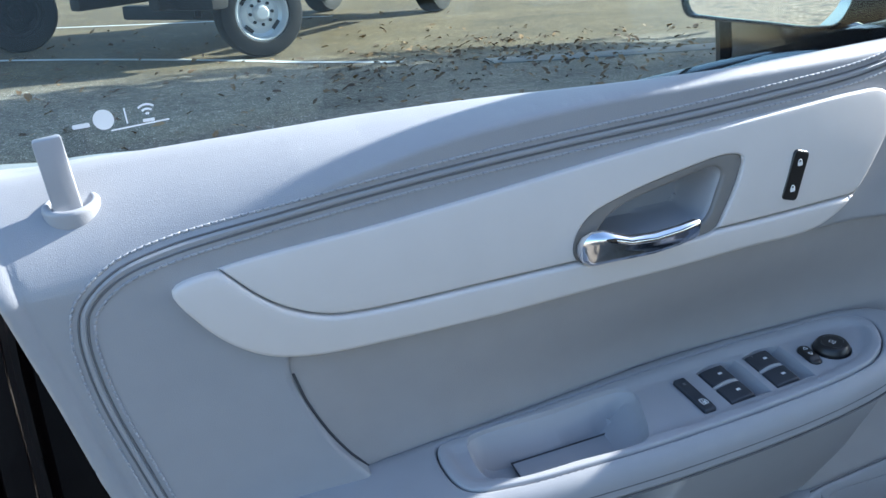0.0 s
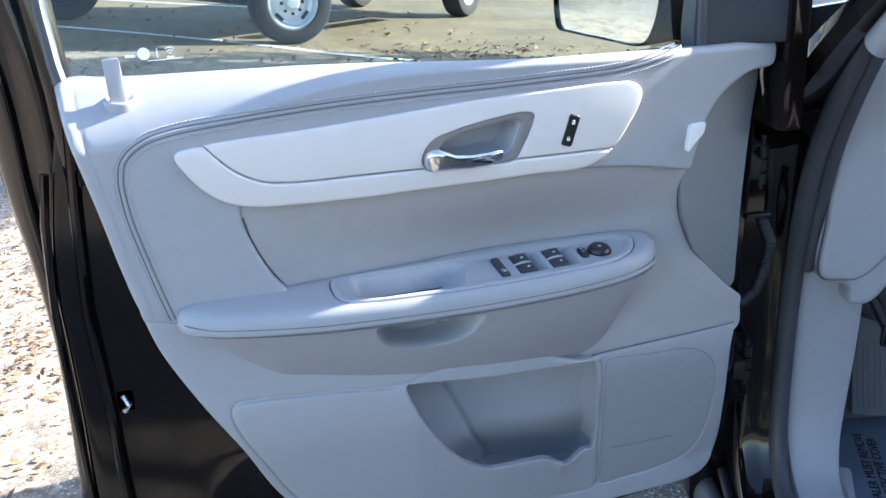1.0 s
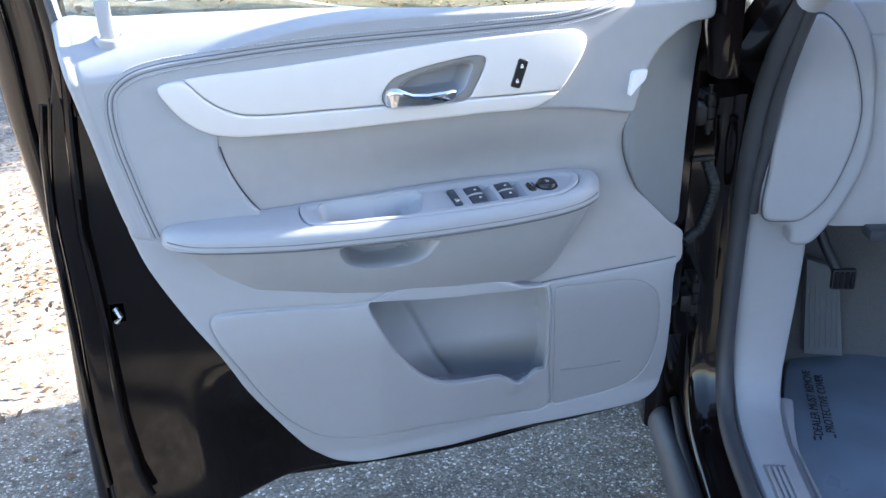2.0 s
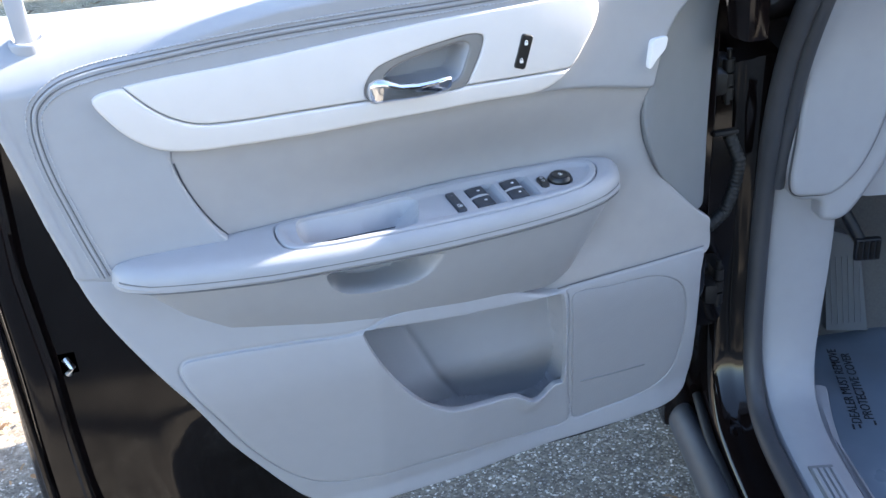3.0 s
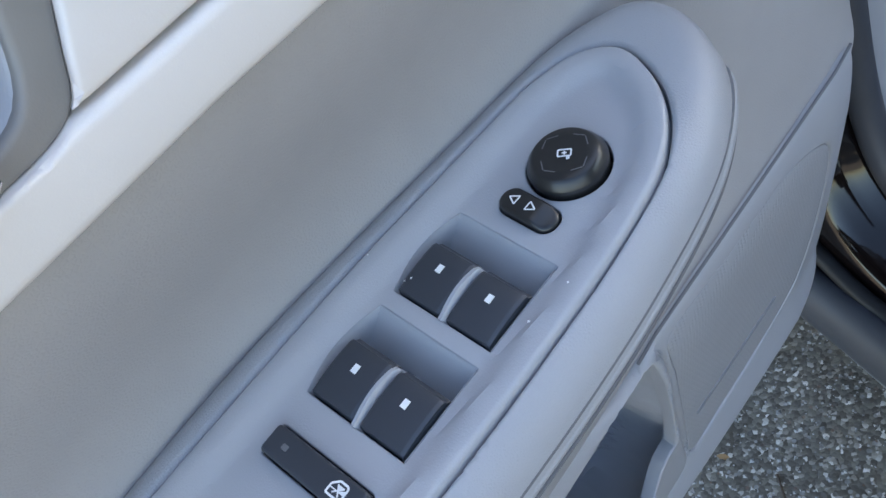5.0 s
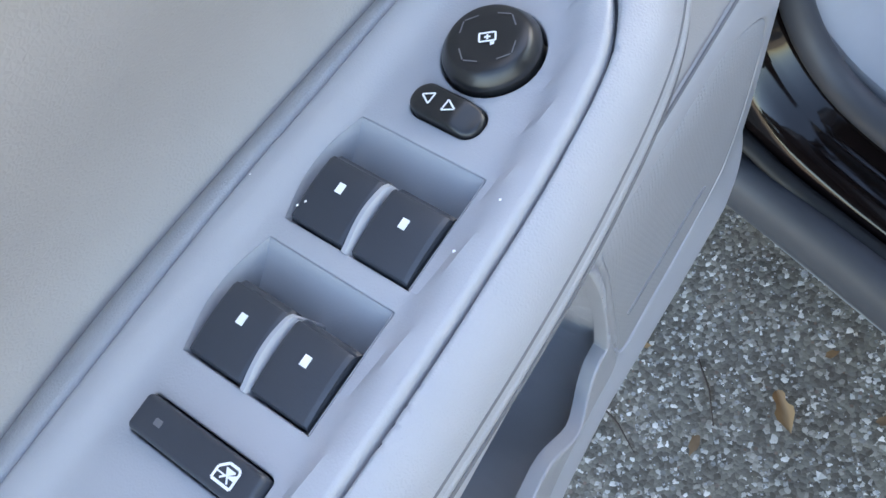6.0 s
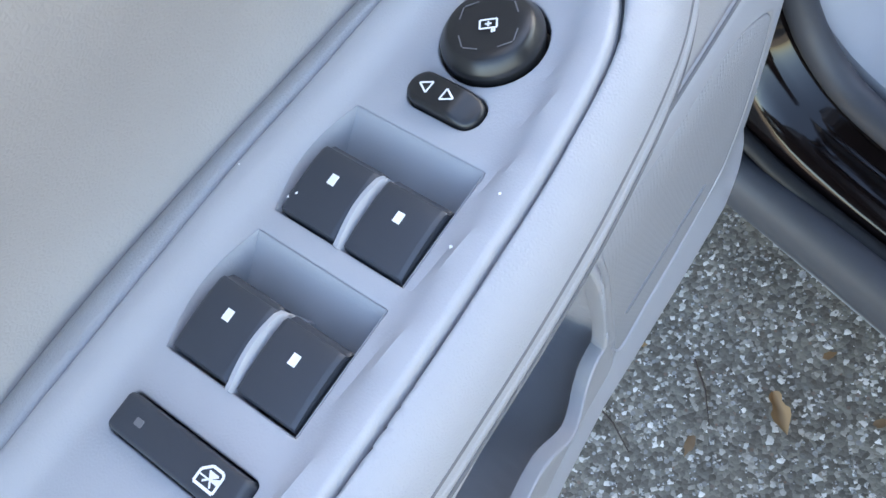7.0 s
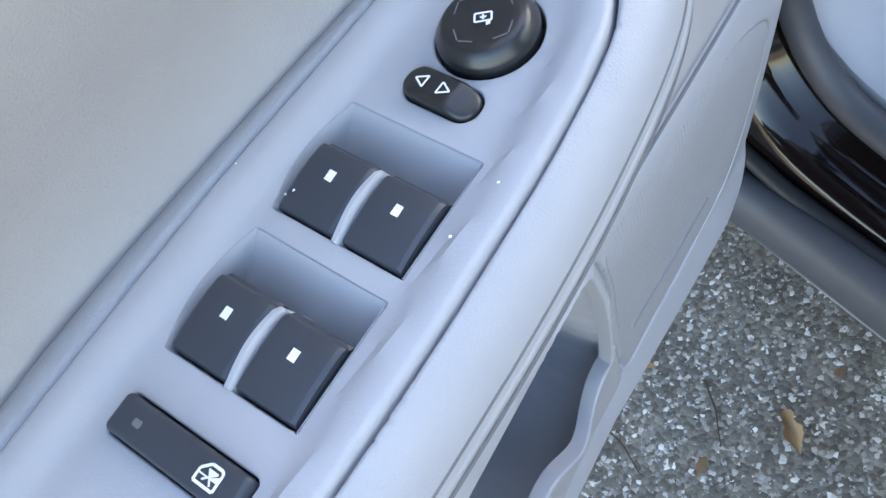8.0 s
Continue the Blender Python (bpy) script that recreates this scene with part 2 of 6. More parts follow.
def spline(pts, closed=True, step=0.006):
    """Catmull-Rom curve through a few control points, sampled at even steps."""
    P = np.array(pts, float)
    n = len(P)
    out = []
    for k in range(n if closed else n - 1):
        if closed:
            a, b, c, d = P[(k - 1) % n], P[k], P[(k + 1) % n], P[(k + 2) % n]
        else:
            a, b, c, d = P[max(k - 1, 0)], P[k], P[k + 1], P[min(k + 2, n - 1)]
        m = max(2, int(np.linalg.norm(c - b) / step))
        l0, l1, l2 = [max(np.linalg.norm(q) ** 0.5, 1e-6) for q in (b - a, c - b, d - c)]
        t0, t1, t2, t3 = 0, l0, l0 + l1, l0 + l1 + l2
        for t in np.linspace(t1, t2, m, endpoint=False):
            if l0 < 1e-5 or l2 < 1e-5:
                u = (t - t1) / (t2 - t1)
                out.append(b + (c - b) * u)
                continue
            A1 = (t1 - t) / (t1 - t0) * a + (t - t0) / (t1 - t0) * b
            A2 = (t2 - t) / (t2 - t1) * b + (t - t1) / (t2 - t1) * c
            A3 = (t3 - t) / (t3 - t2) * c + (t - t2) / (t3 - t2) * d
            B1 = (t2 - t) / (t2 - t0) * A1 + (t - t0) / (t2 - t0) * A2
            B2 = (t3 - t) / (t3 - t1) * A2 + (t - t1) / (t3 - t1) * A3
            out.append((t2 - t) / (t2 - t1) * B1 + (t - t1) / (t2 - t1) * B2)
    if not closed:
        out.append(P[-1])
    return np.array(out)


def poly(pts, step=0.006):
    """Straight-sided closed outline, sampled."""
    P = np.array(pts, float)
    out = []
    for k in range(len(P)):
        a, b = P[k], P[(k + 1) % len(P)]
        m = max(1, int(np.linalg.norm(b - a) / step))
        out += [a + (b - a) * j / m for j in range(m)]
    return np.array(out)


def rounded(cx, cy, w, h, r, turn=0.0, seg=6):
    """Rounded rectangle outline, anticlockwise."""
    out = []
    for sx, sy, a0 in ((1, 1, 0), (-1, 1, 90), (-1, -1, 180), (1, -1, 270)):
        for k in range(seg + 1):
            a = radians(a0 + 90 * k / seg)
            out.append((sx * (w / 2 - r) + r * math.cos(a), sy * (h / 2 - r) + r * math.sin(a)))
    c, s = math.cos(turn), math.sin(turn)
    return np.array([(cx + c * x - s * y, cy + s * x + c * y) for x, y in out])


def inside(Q, P):
    """Which points P lie inside the closed outline Q."""
    x, y = P[:, 0], P[:, 1]
    res = np.zeros(len(P), bool)
    for (x0, y0), (x1, y1) in zip(Q, np.roll(Q, -1, 0)):
        if y0 == y1:
            continue
        hit = ((y0 > y) != (y1 > y)) & (x < (x1 - x0) * (y - y0) / (y1 - y0) + x0)
        res ^= hit
    return res


def distance(Q, P, closed=True):
    """Distance of the points P from the outline Q."""
    best = np.full(len(P), 1e9)
    R = np.roll(Q, -1, 0) if closed else Q[1:]
    for a, b in zip(Q, R):
        d = b - a
        L = max(d @ d, 1e-12)
        t = np.clip(((P - a) @ d) / L, 0, 1)
        best = np.minimum(best, np.hypot(*(P - a - t[:, None] * d).T))
    return best


def smooth(t):
    t = np.clip(t, 0, 1)
    return t * t * (3 - 2 * t)


from mathutils.geometry import delaunay_2d_cdt


def sheet(outline, fn, step=0.008, r=0.004, depth=0.02, cuts=(), flat=False, cut_r=None, sink=None, lines=(), cut_depth=None):
    """A panel over a plane with a rounded rim, a skirt behind it and cut-outs.
    Standing panels: outline in (x, z), fn gives y, front is -y. flat: outline in (x, y), fn gives z, front is up."""
    O = np.array(outline, float)
    if np.sum(O[:, 0] * np.roll(O[:, 1], -1) - np.roll(O[:, 0], -1) * O[:, 1]) < 0:
        O = O[::-1]
    fine = min(step, max(0.0012, 1.2 * r)) if r > 0 else step
    O = poly(O, fine)
    cuts = [poly(c, fine) for c in cuts]
    cr = r if cut_r is None else cut_r
    lo, hi = O.min(0), O.max(0)
    gx, gy = np.meshgrid(np.arange(lo[0], hi[0], step), np.arange(lo[1], hi[1], step))
    G = np.c_[gx.ravel(), gy.ravel()]
    G = G[inside(O, G)]
    keep = distance(O, G) > r + 0.35 * step
    for c in cuts:
        keep &= ~inside(c, G) & (distance(c, G) > cr + 0.35 * step)
    extra = []
    for Q, offs in lines:
        T = np.gradient(Q, axis=0)
        N = np.c_[-T[:, 1], T[:, 0]] / np.maximum(np.hypot(*T.T), 1e-9)[:, None]
        span = max(abs(o) for o in offs)
        keep &= distance(Q, G, closed=False) > span + 0.3 * step
        for o in offs:
            R = Q + N * o
            ok = inside(O, R) & (distance(O, R) > r + 0.001) & (distance(Q, R, closed=False) > 0.93 * abs(o))
            for c in cuts:
                ok &= ~inside(c, R) & (distance(c, R) > cr + 0.001)
            extra.append(R[ok])
    pts = [G[keep], *extra]

    def rings(Q, rad, sign):
        T = np.roll(Q, -1, 0) - np.roll(Q, 1, 0)
        N = np.c_[-T[:, 1], T[:, 0]] / np.maximum(np.hypot(*T.T), 1e-9)[:, None] * sign
        for f in (0.12, 0.35, 0.65, 1.0):
            R = Q + N * rad * f
            ok = distance(Q, R) > 0.93 * rad * f
            if sign > 0:
                ok &= inside(Q, R)
            else:
                ok &= ~inside(Q, R) & inside(O, R) & (distance(O, R) > 0.3 * rad)
            for c in cuts:
                if c is not Q:
                    ok &= ~inside(c, R) & (distance(c, R) > 0.3 * cr)
            pts.append(R[ok])

    if r > 0:
        rings(O, r, 1)
    for c in cuts:
        if cr > 0:
            if np.sum(c[:, 0] * np.roll(c[:, 1], -1) - np.roll(c[:, 0], -1) * c[:, 1]) < 0:
                c = c[::-1]
            T = np.roll(c, -1, 0) - np.roll(c, 1, 0)
            N = np.c_[T[:, 1], -T[:, 0]] / np.maximum(np.hypot(*T.T), 1e-9)[:, None]
            for f in (0.12, 0.35, 0.65, 1.0):
                R = c + N * cr * f
                ok = inside(O, R) & (distance(O, R) > 0.3 * r) & (distance(c, R) > 0.93 * cr * f)
                for o in cuts:
                    ok &= ~inside(o, R)
                pts.append(R[ok])
    V = [Vector(p) for p in np.concatenate(pts)]
    E = []
    for Q in (O, *cuts):
        k = len(V)
        V += [Vector(p) for p in Q]
        E += [(k + j, k + (j + 1) % len(Q)) for j in range(len(Q))]
    v, e, f, *_ = delaunay_2d_cdt(V, E, [], 0, 1e-6)
    P = np.array([(p.x, p.y) for p in v])
    F = np.array(f)
    C = P[F].mean(1)
    ok = inside(O, C)
    for c in cuts:
        ok &= ~inside(c, C)
    F = F[ok]
    a = P[F[:, 1]] - P[F[:, 0]]
    b = P[F[:, 2]] - P[F[:, 0]]
    area = a[:, 0] * b[:, 1] - a[:, 1] * b[:, 0]
    F = F[np.abs(area) > 1e-12]
    area = area[np.abs(area) > 1e-12]
    F[area < 0] = F[area < 0][:, ::-1]
    h = np.asarray(fn(P[:, 0], P[:, 1]), float) + np.zeros(len(P))
    drop = np.zeros(len(P))
    if r > 0:
        d = np.minimum(distance(O, P), r)
        drop = np.maximum(drop, r - np.sqrt(np.maximum(r * r - (r - d) ** 2, 0)))
    if cr > 0:
        for c in cuts:
            d = np.minimum(distance(c, P), cr)
            drop = np.maximum(drop, cr - np.sqrt(np.maximum(cr * cr - (cr - d) ** 2, 0)))
    h = h - drop if flat else h + drop
    count = {}
    for t in F:
        for j in range(3):
            count.setdefault((t[j], t[(j + 1) % 3]), 0)
    rim = [(i, j) for (i, j) in count if (j, i) not in count]
    W = [(x, y, z) if flat else (x, z, y) for x, y, z in zip(P[:, 0], P[:, 1], h)]
    near_rim = distance(O, P) < 1e-4
    back, faces = {}, [tuple(int(q) for q in t) for t in F]
    if depth:
        for i, j in rim:
            for q in (i, j):
                if q not in back:
                    back[q] = len(W)
                    x, y, z = W[q]
                    dd = depth if cut_depth is None or near_rim[q] else cut_depth
                    W.append((x, y, z - dd) if flat else (x, y + dd, z - (sink(x, z) if sink else 0.0)))
            faces.append((int(j), int(i), back[i], back[j]))
    return [tuple(float(c) for c in w) for w in W], faces


def tube(path, rad, closed=False, seg=8, flat=1.0):
    """A round bar along a path of points; rad may be a list."""
    P = [Vector(p) for p in path]
    n = len(P)
    V, F = [], []
    up = Vector((0.13, -0.4, 0.9))
    for k in range(n):
        a = P[k - 1] if (k or closed) else P[k]
        b = P[(k + 1) % n] if (k < n - 1 or closed) else P[k]
        d = (b - a).normalized()
        s1 = d.cross(up).normalized()
        s2 = s1.cross(d)
        rr = rad[k] if hasattr(rad, "__len__") else rad
        for q in range(seg):
            t = 2 * math.pi * q / seg
            V.append(P[k] + s1 * rr * math.cos(t) + s2 * rr * flat * math.sin(t))
    for k in range(n if closed else n - 1):
        for q in range(seg):
            i, j = k * seg + q, k * seg + (q + 1) % seg
            i2, j2 = ((k + 1) % n) * seg + q, ((k + 1) % n) * seg + (q + 1) % seg
            F.append((i, j, j2, i2))
    if not closed:
        F.append(tuple(range(seg))[::-1])
        F.append(tuple((n - 1) * seg + q for q in range(seg)))
    return [tuple(v) for v in V], F


def loft(sections, closed=True, caps=True):
    """Skin through rows of points of equal number."""
    n = len(sections[0])
    V = [tuple(p) for s in sections for p in s]
    F = []
    for k in range(len(sections) - 1):
        for q in range(n if closed else n - 1):
            a, b = k * n + q, k * n + (q + 1) % n
            F.append((a, b, b + n, a + n))
    if caps and closed:
        F.append(tuple(range(n))[::-1])
        F.append(tuple((len(sections) - 1) * n + q for q in range(n)))
    return V, F


def box(lo, hi, bevel=0.003, m=None, seg=2):
    bm = bmesh.new()
    bmesh.ops.create_cube(bm, size=1)
    for v in bm.verts:
        v.co = Vector([lo[k] + (v.co[k] + 0.5) * (hi[k] - lo[k]) for k in range(3)])
    if bevel:
        bmesh.ops.bevel(bm, geom=bm.edges[:], offset=bevel, segments=seg, affect="EDGES", profile=0.6)
    if m is not None:
        bm.transform(m)
    return bm


def lathe(profile, m, seg=40):
    """Turned body: profile of (radius, height), placed by the matrix m."""
    V, F = [], []
    for r, h in profile:
        for q in range(seg):
            t = 2 * math.pi * q / seg
            V.append(tuple(m @ Vector((r * math.cos(t), r * math.sin(t), h))))
    for k in range(len(profile) - 1):
        for q in range(seg):
            a, b = k * seg + q, k * seg + (q + 1) % seg
            F.append((a, b, b + seg, a + seg))
    F.append(tuple(range(seg))[::-1])
    F.append(tuple((len(profile) - 1) * seg + q for q in range(seg)))
    return V, F


def join(*meshes):
    V, F = [], []
    for v, f in meshes:
        k = len(V)
        V += v
        F += [tuple(i + k for i in t) for t in f]
    return V, F


def ground_z(x, y):
    """Level round the car, then a slight rise and a gentle cross slope in the lot beyond."""
    return -0.12 * (1 - smooth((y - 1.0) / 5.0)) - 0.09 * np.clip(x - 0.75, -8, 8) * smooth((y - 3.0) / 4.0)


def ground():
    near = np.arange(-4, 6.01, 0.5)
    far = np.array([4, 6, 10, 18, 35, 80, 200, 600, 2000])
    xs = np.r_[-far[::-1] - 4.0, near, 6 + far]
    ys = np.r_[-far[::-1] - 4.0, np.arange(-4, 16.01, 0.5), 16 + far]
    X, Y = np.meshgrid(xs, ys)
    Z = ground_z(X, Y)
    V = [(float(a), float(b), float(c)) for a, b, c in zip(X.ravel(), Y.ravel(), Z.ravel())]
    n = len(xs)
    F = [(j * n + i, j * n + i + 1, (j + 1) * n + i + 1, (j + 1) * n + i) for j in range(len(ys) - 1) for i in range(n - 1)]
    return tagged(part("ground", (V, F), ASPHALT, None), "speckled grey asphalt lot with stone chips", "asphalt", kind="structure")


ground()


def bend(x):
    """The door's plan curve: it recedes towards the hinge."""
    return 0.32 * np.maximum(0, x - 0.5) ** 2


# ---- the car door ----
DOOR = group_empty("car", (1.2, 0.0, 0.2), "black car with open front door and grey vinyl interior trim", "car")


def belt_edge(x):
    """Height at which the belt pad begins to roll back towards the glass."""
    return np.interp(x, BELT[:, 0], BELT[:, 1])


BELT = spline([(-0.02, 1.046), (0.07, 1.048), (0.13, 1.055), (0.20, 1.071), (0.28, 1.091), (0.36, 1.105), (0.43, 1.110), (0.50, 1.111), (0.58, 1.108), (0.8, 1.100), (1.0, 1.095)], closed=False, step=0.01)
LEFT_EDGE = np.array([(0.067, 0.835), (0.052, 0.897), (0.039, 0.965), (0.023, 1.039), (0.004, 1.117)])


def y_upper(x, z):
    """Belt pad: a steep face that rolls back to the glass, with a raised roll along its latch edge."""
    x, z = np.asarray(x, float), np.asarray(z, float)
    edge = belt_edge(x)
    top = np.interp(x, [0.0, 0.25, 0.6, 0.75, 1.0], [1.122, 1.123, 1.118, 1.113, 1.105])
    lip = np.interp(x, [0.0, 0.1, 0.3, 0.5, 1.0], [-0.098, -0.100, -0.098, -0.095, -0.095]) + bend(x)
    q = np.clip((z - edge) / np.maximum(top - edge, 0.006), 0, 1.1)
    roll = np.interp(x, [0.0, 0.1, 0.3, 0.45, 0.6], [0.068, 0.068, 0.056, 0.03, 0.008])
    d = x - np.interp(z, LEFT_EDGE[:, 1], LEFT_EDGE[:, 0])
    rim = -0.0018 * np.sin(np.clip(d / 0.022, 0, 1) * math.pi) + 0.0012 * np.exp(-((d - 0.0225) / 0.002) ** 2)
    back = 0.02 * (1 - smooth(d / 0.010)) ** 2
    return lip + roll * q ** 1.6 + rim + back


def y_wall(x):
    return np.interp(x, [0.1, 0.25, 0.4, 0.55, 0.7, 0.85, 1.0], [-0.09, -0.08, -0.06, -0.037, -0.034, -0.032, -0.012])


def y_insert(x, z):
    t = smooth((0.965 - z) / 0.115)
    y = (-0.086 + bend(x)) * (1 - t) + y_wall(x) * t
    y = y - 0.009 * (1 - smooth((x - 0.215) / 0.07))
    low = smooth((0.73 - z) / 0.06) * smooth((x - 0.66) / 0.06)
    return y * (1 - low) + (y_lower(x) + 0.004) * low


def y_lower(x):
    return np.interp(x, [0, 0.17, 0.42, 0.55, 0.65, 0.72, 0.93, 1.0], [-0.098, -0.1, -0.108, -0.09, -0.065, -0.05, -0.022, -0.006])


ACCENT_OUT = [(0.141, 1.037), (0.175, 1.046), (0.298, 1.054), (0.377, 1.06), (0.527, 1.072), (0.625, 1.076), (0.715, 1.077), (0.744, 1.074),
              (0.756, 1.063), (0.752, 1.044), (0.734, 1.015), (0.716, 0.991), (0.697, 0.976), (0.67, 0.966), (0.598, 0.966), (0.524, 0.964),
              (0.453, 0.962), (0.37, 0.959), (0.29, 0.959), (0.235, 0.961), (0.2, 0.969), (0.175, 0.985), (0.155, 1.008)]
STITCH = [(0.107, 0.822), (0.097, 0.86), (0.085, 0.912), (0.076, 0.954), (0.072, 0.987), (0.072, 1.014), (0.077, 1.034), (0.089, 1.048),
          (0.109, 1.060), (0.147, 1.069), (0.224, 1.077), (0.301, 1.083), (0.379, 1.087), (0.459, 1.0895), (0.541, 1.091), (0.626, 1.093),
          (0.714, 1.095), (0.76, 1.1), (0.789, 1.106), (0.822, 1.114)]

# upper trim: belt pad, end flange and the stitched field behind the accent
upper_out = spline([(0.006, 1.108), (0.0045, 1.117), (0.013, 1.1215), (0.06, 1.122), (0.096, 1.124), (0.228, 1.124), (0.389, 1.122), (0.543, 1.118), (0.739, 1.113),
                    (0.924, 1.107), (0.985, 1.106), (0.992, 1.098), (0.990, 1.071), (0.945, 1.064), (0.897, 1.038), (0.867, 1.0), (0.853, 0.956), (0.846, 0.936),
                    (0.835, 0.937), (0.778, 0.949), (0.72, 0.958), (0.67, 0.962), (0.5, 0.985), (0.3, 0.985), (0.217, 0.968), (0.2115, 0.948), (0.2165, 0.925), (0.2285, 0.892), (0.2450, 0.860),
                    (0.262, 0.835), (0.262, 0.815), (0.2, 0.81), (0.13, 0.81), (0.107, 0.815), (0.073, 0.826), (0.067, 0.835), (0.052, 0.897), (0.039, 0.965), (0.023, 1.039)])
BREC = spline([(0.466, 1.004), (0.474, 1.018), (0.491, 1.028), (0.533, 1.0375), (0.574, 1.0425), (0.580, 1.037), (0.575, 1.022), (0.562, 0.999), (0.53, 0.994), (0.49, 0.992), (0.47, 0.995)], step=0.004)
part("upper_trim", sheet(upper_out, y_upper, step=0.004, r=0.005, depth=0.05, cuts=[BREC], cut_r=0.0, cut_depth=0.002, lines=[(spline(BELT[3:], closed=False, step=0.004), (-0.003, -0.0015, 0.0, 0.001, 0.002, 0.003, 0.0045, 0.006, 0.008, 0.010, 0.0125)), (np.c_[np.interp(np.arange(0.825, 1.11, 0.004), LEFT_EDGE[:, 1], LEFT_EDGE[:, 0]) + 0.018, np.arange(0.825, 1.11, 0.004)], (-0.008, -0.005, -0.002, 0.001, 0.003, 0.005, 0.008))], sink=lambda x, z: 0.03 * float(np.clip((x - 0.03) / 0.3, 0, 1)) if z > 1.095 else 0.0), VINYL, DOOR, "grey soft vinyl belt pad with stitched seam", sharp=75)

insert_out = spline([(0.198, 0.948), (0.21, 0.968), (0.3, 0.975), (0.5, 0.975), (0.67, 0.968), (0.72, 0.963), (0.778, 0.955), (0.835, 0.943), (0.846, 0.936),
                     (0.838, 0.907), (0.841, 0.869), (0.866, 0.806), (0.908, 0.759), (0.947, 0.72), (0.966, 0.705), (0.969, 0.69), (0.967, 0.648),
                     (0.85, 0.645), (0.73, 0.643), (0.6, 0.66), (0.4, 0.70), (0.28, 0.76), (0.25, 0.815), (0.232, 0.855), (0.216, 0.89), (0.204, 0.925)])
part("center_insert", sheet(insert_out, y_insert, step=0.01, r=0.003, depth=0.04), INSERT, DOOR, "darker grey grained vinyl insert")
part("insert_joint", tube([(float(a), float(y_insert(np.array([a]), np.array([b]))[0]) - 0.0005, float(b)) for a, b in spline([(0.2125, 0.948), (0.2175, 0.925), (0.2295, 0.892), (0.246, 0.860), (0.263, 0.835)], closed=False)], 0.0012, seg=6), GROOVE, DOOR)

# end face: shade of the turned-away trim is put into its darker plastic
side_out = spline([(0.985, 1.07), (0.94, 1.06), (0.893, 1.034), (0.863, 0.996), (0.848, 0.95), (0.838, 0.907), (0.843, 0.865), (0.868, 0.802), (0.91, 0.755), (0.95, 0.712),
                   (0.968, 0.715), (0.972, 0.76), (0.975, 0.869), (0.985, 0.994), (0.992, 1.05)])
part("end_panel", sheet(side_out, lambda x, z: -0.045 + 0.5 * np.maximum(0, x - 0.85), step=0.012, r=0.004, depth=0.03), PLASTIC_DARK, DOOR, "recessed end panel with shade put into its dark grey")

# pale accent in two pieces with a dark joint between them
seam = spline([(0.1765, 1.0465), (0.195, 1.0255), (0.216, 1.0080), (0.245, 0.9945), (0.277, 0.9905), (0.372, 0.9905), (0.45, 0.991), (0.577, 0.991), (0.714, 0.9895)], closed=False)
A = spline(ACCENT_OUT)
k0, k1 = np.argmin(np.hypot(*(A - seam[0]).T)), np.argmin(np.hypot(*(A - seam[-1]).T))
upper_half = np.r_[A[k0:k1], seam[::-1]]
lower_half = np.r_[A[k1:], A[:k0], seam - np.array([0.0, 0.0018])]
BEZ = spline([(0.445, 0.997), (0.447, 1.01), (0.46, 1.026), (0.49, 1.037), (0.54, 1.047), (0.586, 1.0515), (0.598, 1.047), (0.595, 1.032), (0.581, 1.004), (0.571, 0.990), (0.538, 0.986), (0.471, 0.985), (0.452, 0.987)], step=0.004)


def y_accent(x, z):
    return -0.101 + bend(x) - 0.004 * np.sin(np.clip((z - 0.96) / 0.115, 0, 1) * math.pi)


accent = part("accent_panel", sheet(upper_half, y_accent, step=0.008, r=0.0022, depth=0.012, cuts=[BEZ], cut_r=0.002), ACCENT, DOOR, "pale satin accent panel")
part("accent_band", sheet(lower_half, lambda x, z: y_accent(x, z) - 0.002, step=0.008, r=0.004, depth=0.014, cuts=[BEZ], cut_r=0.002), ACCENT, DOOR, "pale satin lower accent band")

# inner handle
handle = part("handle_bezel", sheet(BEZ, lambda x, z: -0.1015 + bend(x), step=0.005, r=0.002, depth=0.01, cuts=[BREC], cut_r=0.003), BEZEL, DOOR, "grey plastic handle surround")
part("handle_recess", sheet(BREC, lambda x, z: -0.098 + bend(x) + 0.040 * smooth(distance(BREC, np.c_[x, z]) / 0.012), step=0.003, r=0.0, depth=0.0, lines=[(np.r_[BREC, BREC[:1]], tuple(k * q for k in (-1, 1) for q in (0.0012, 0.0025, 0.004, 0.0055, 0.007, 0.0085, 0.010)))]), PLASTIC, handle, "shadowed grey finger recess")


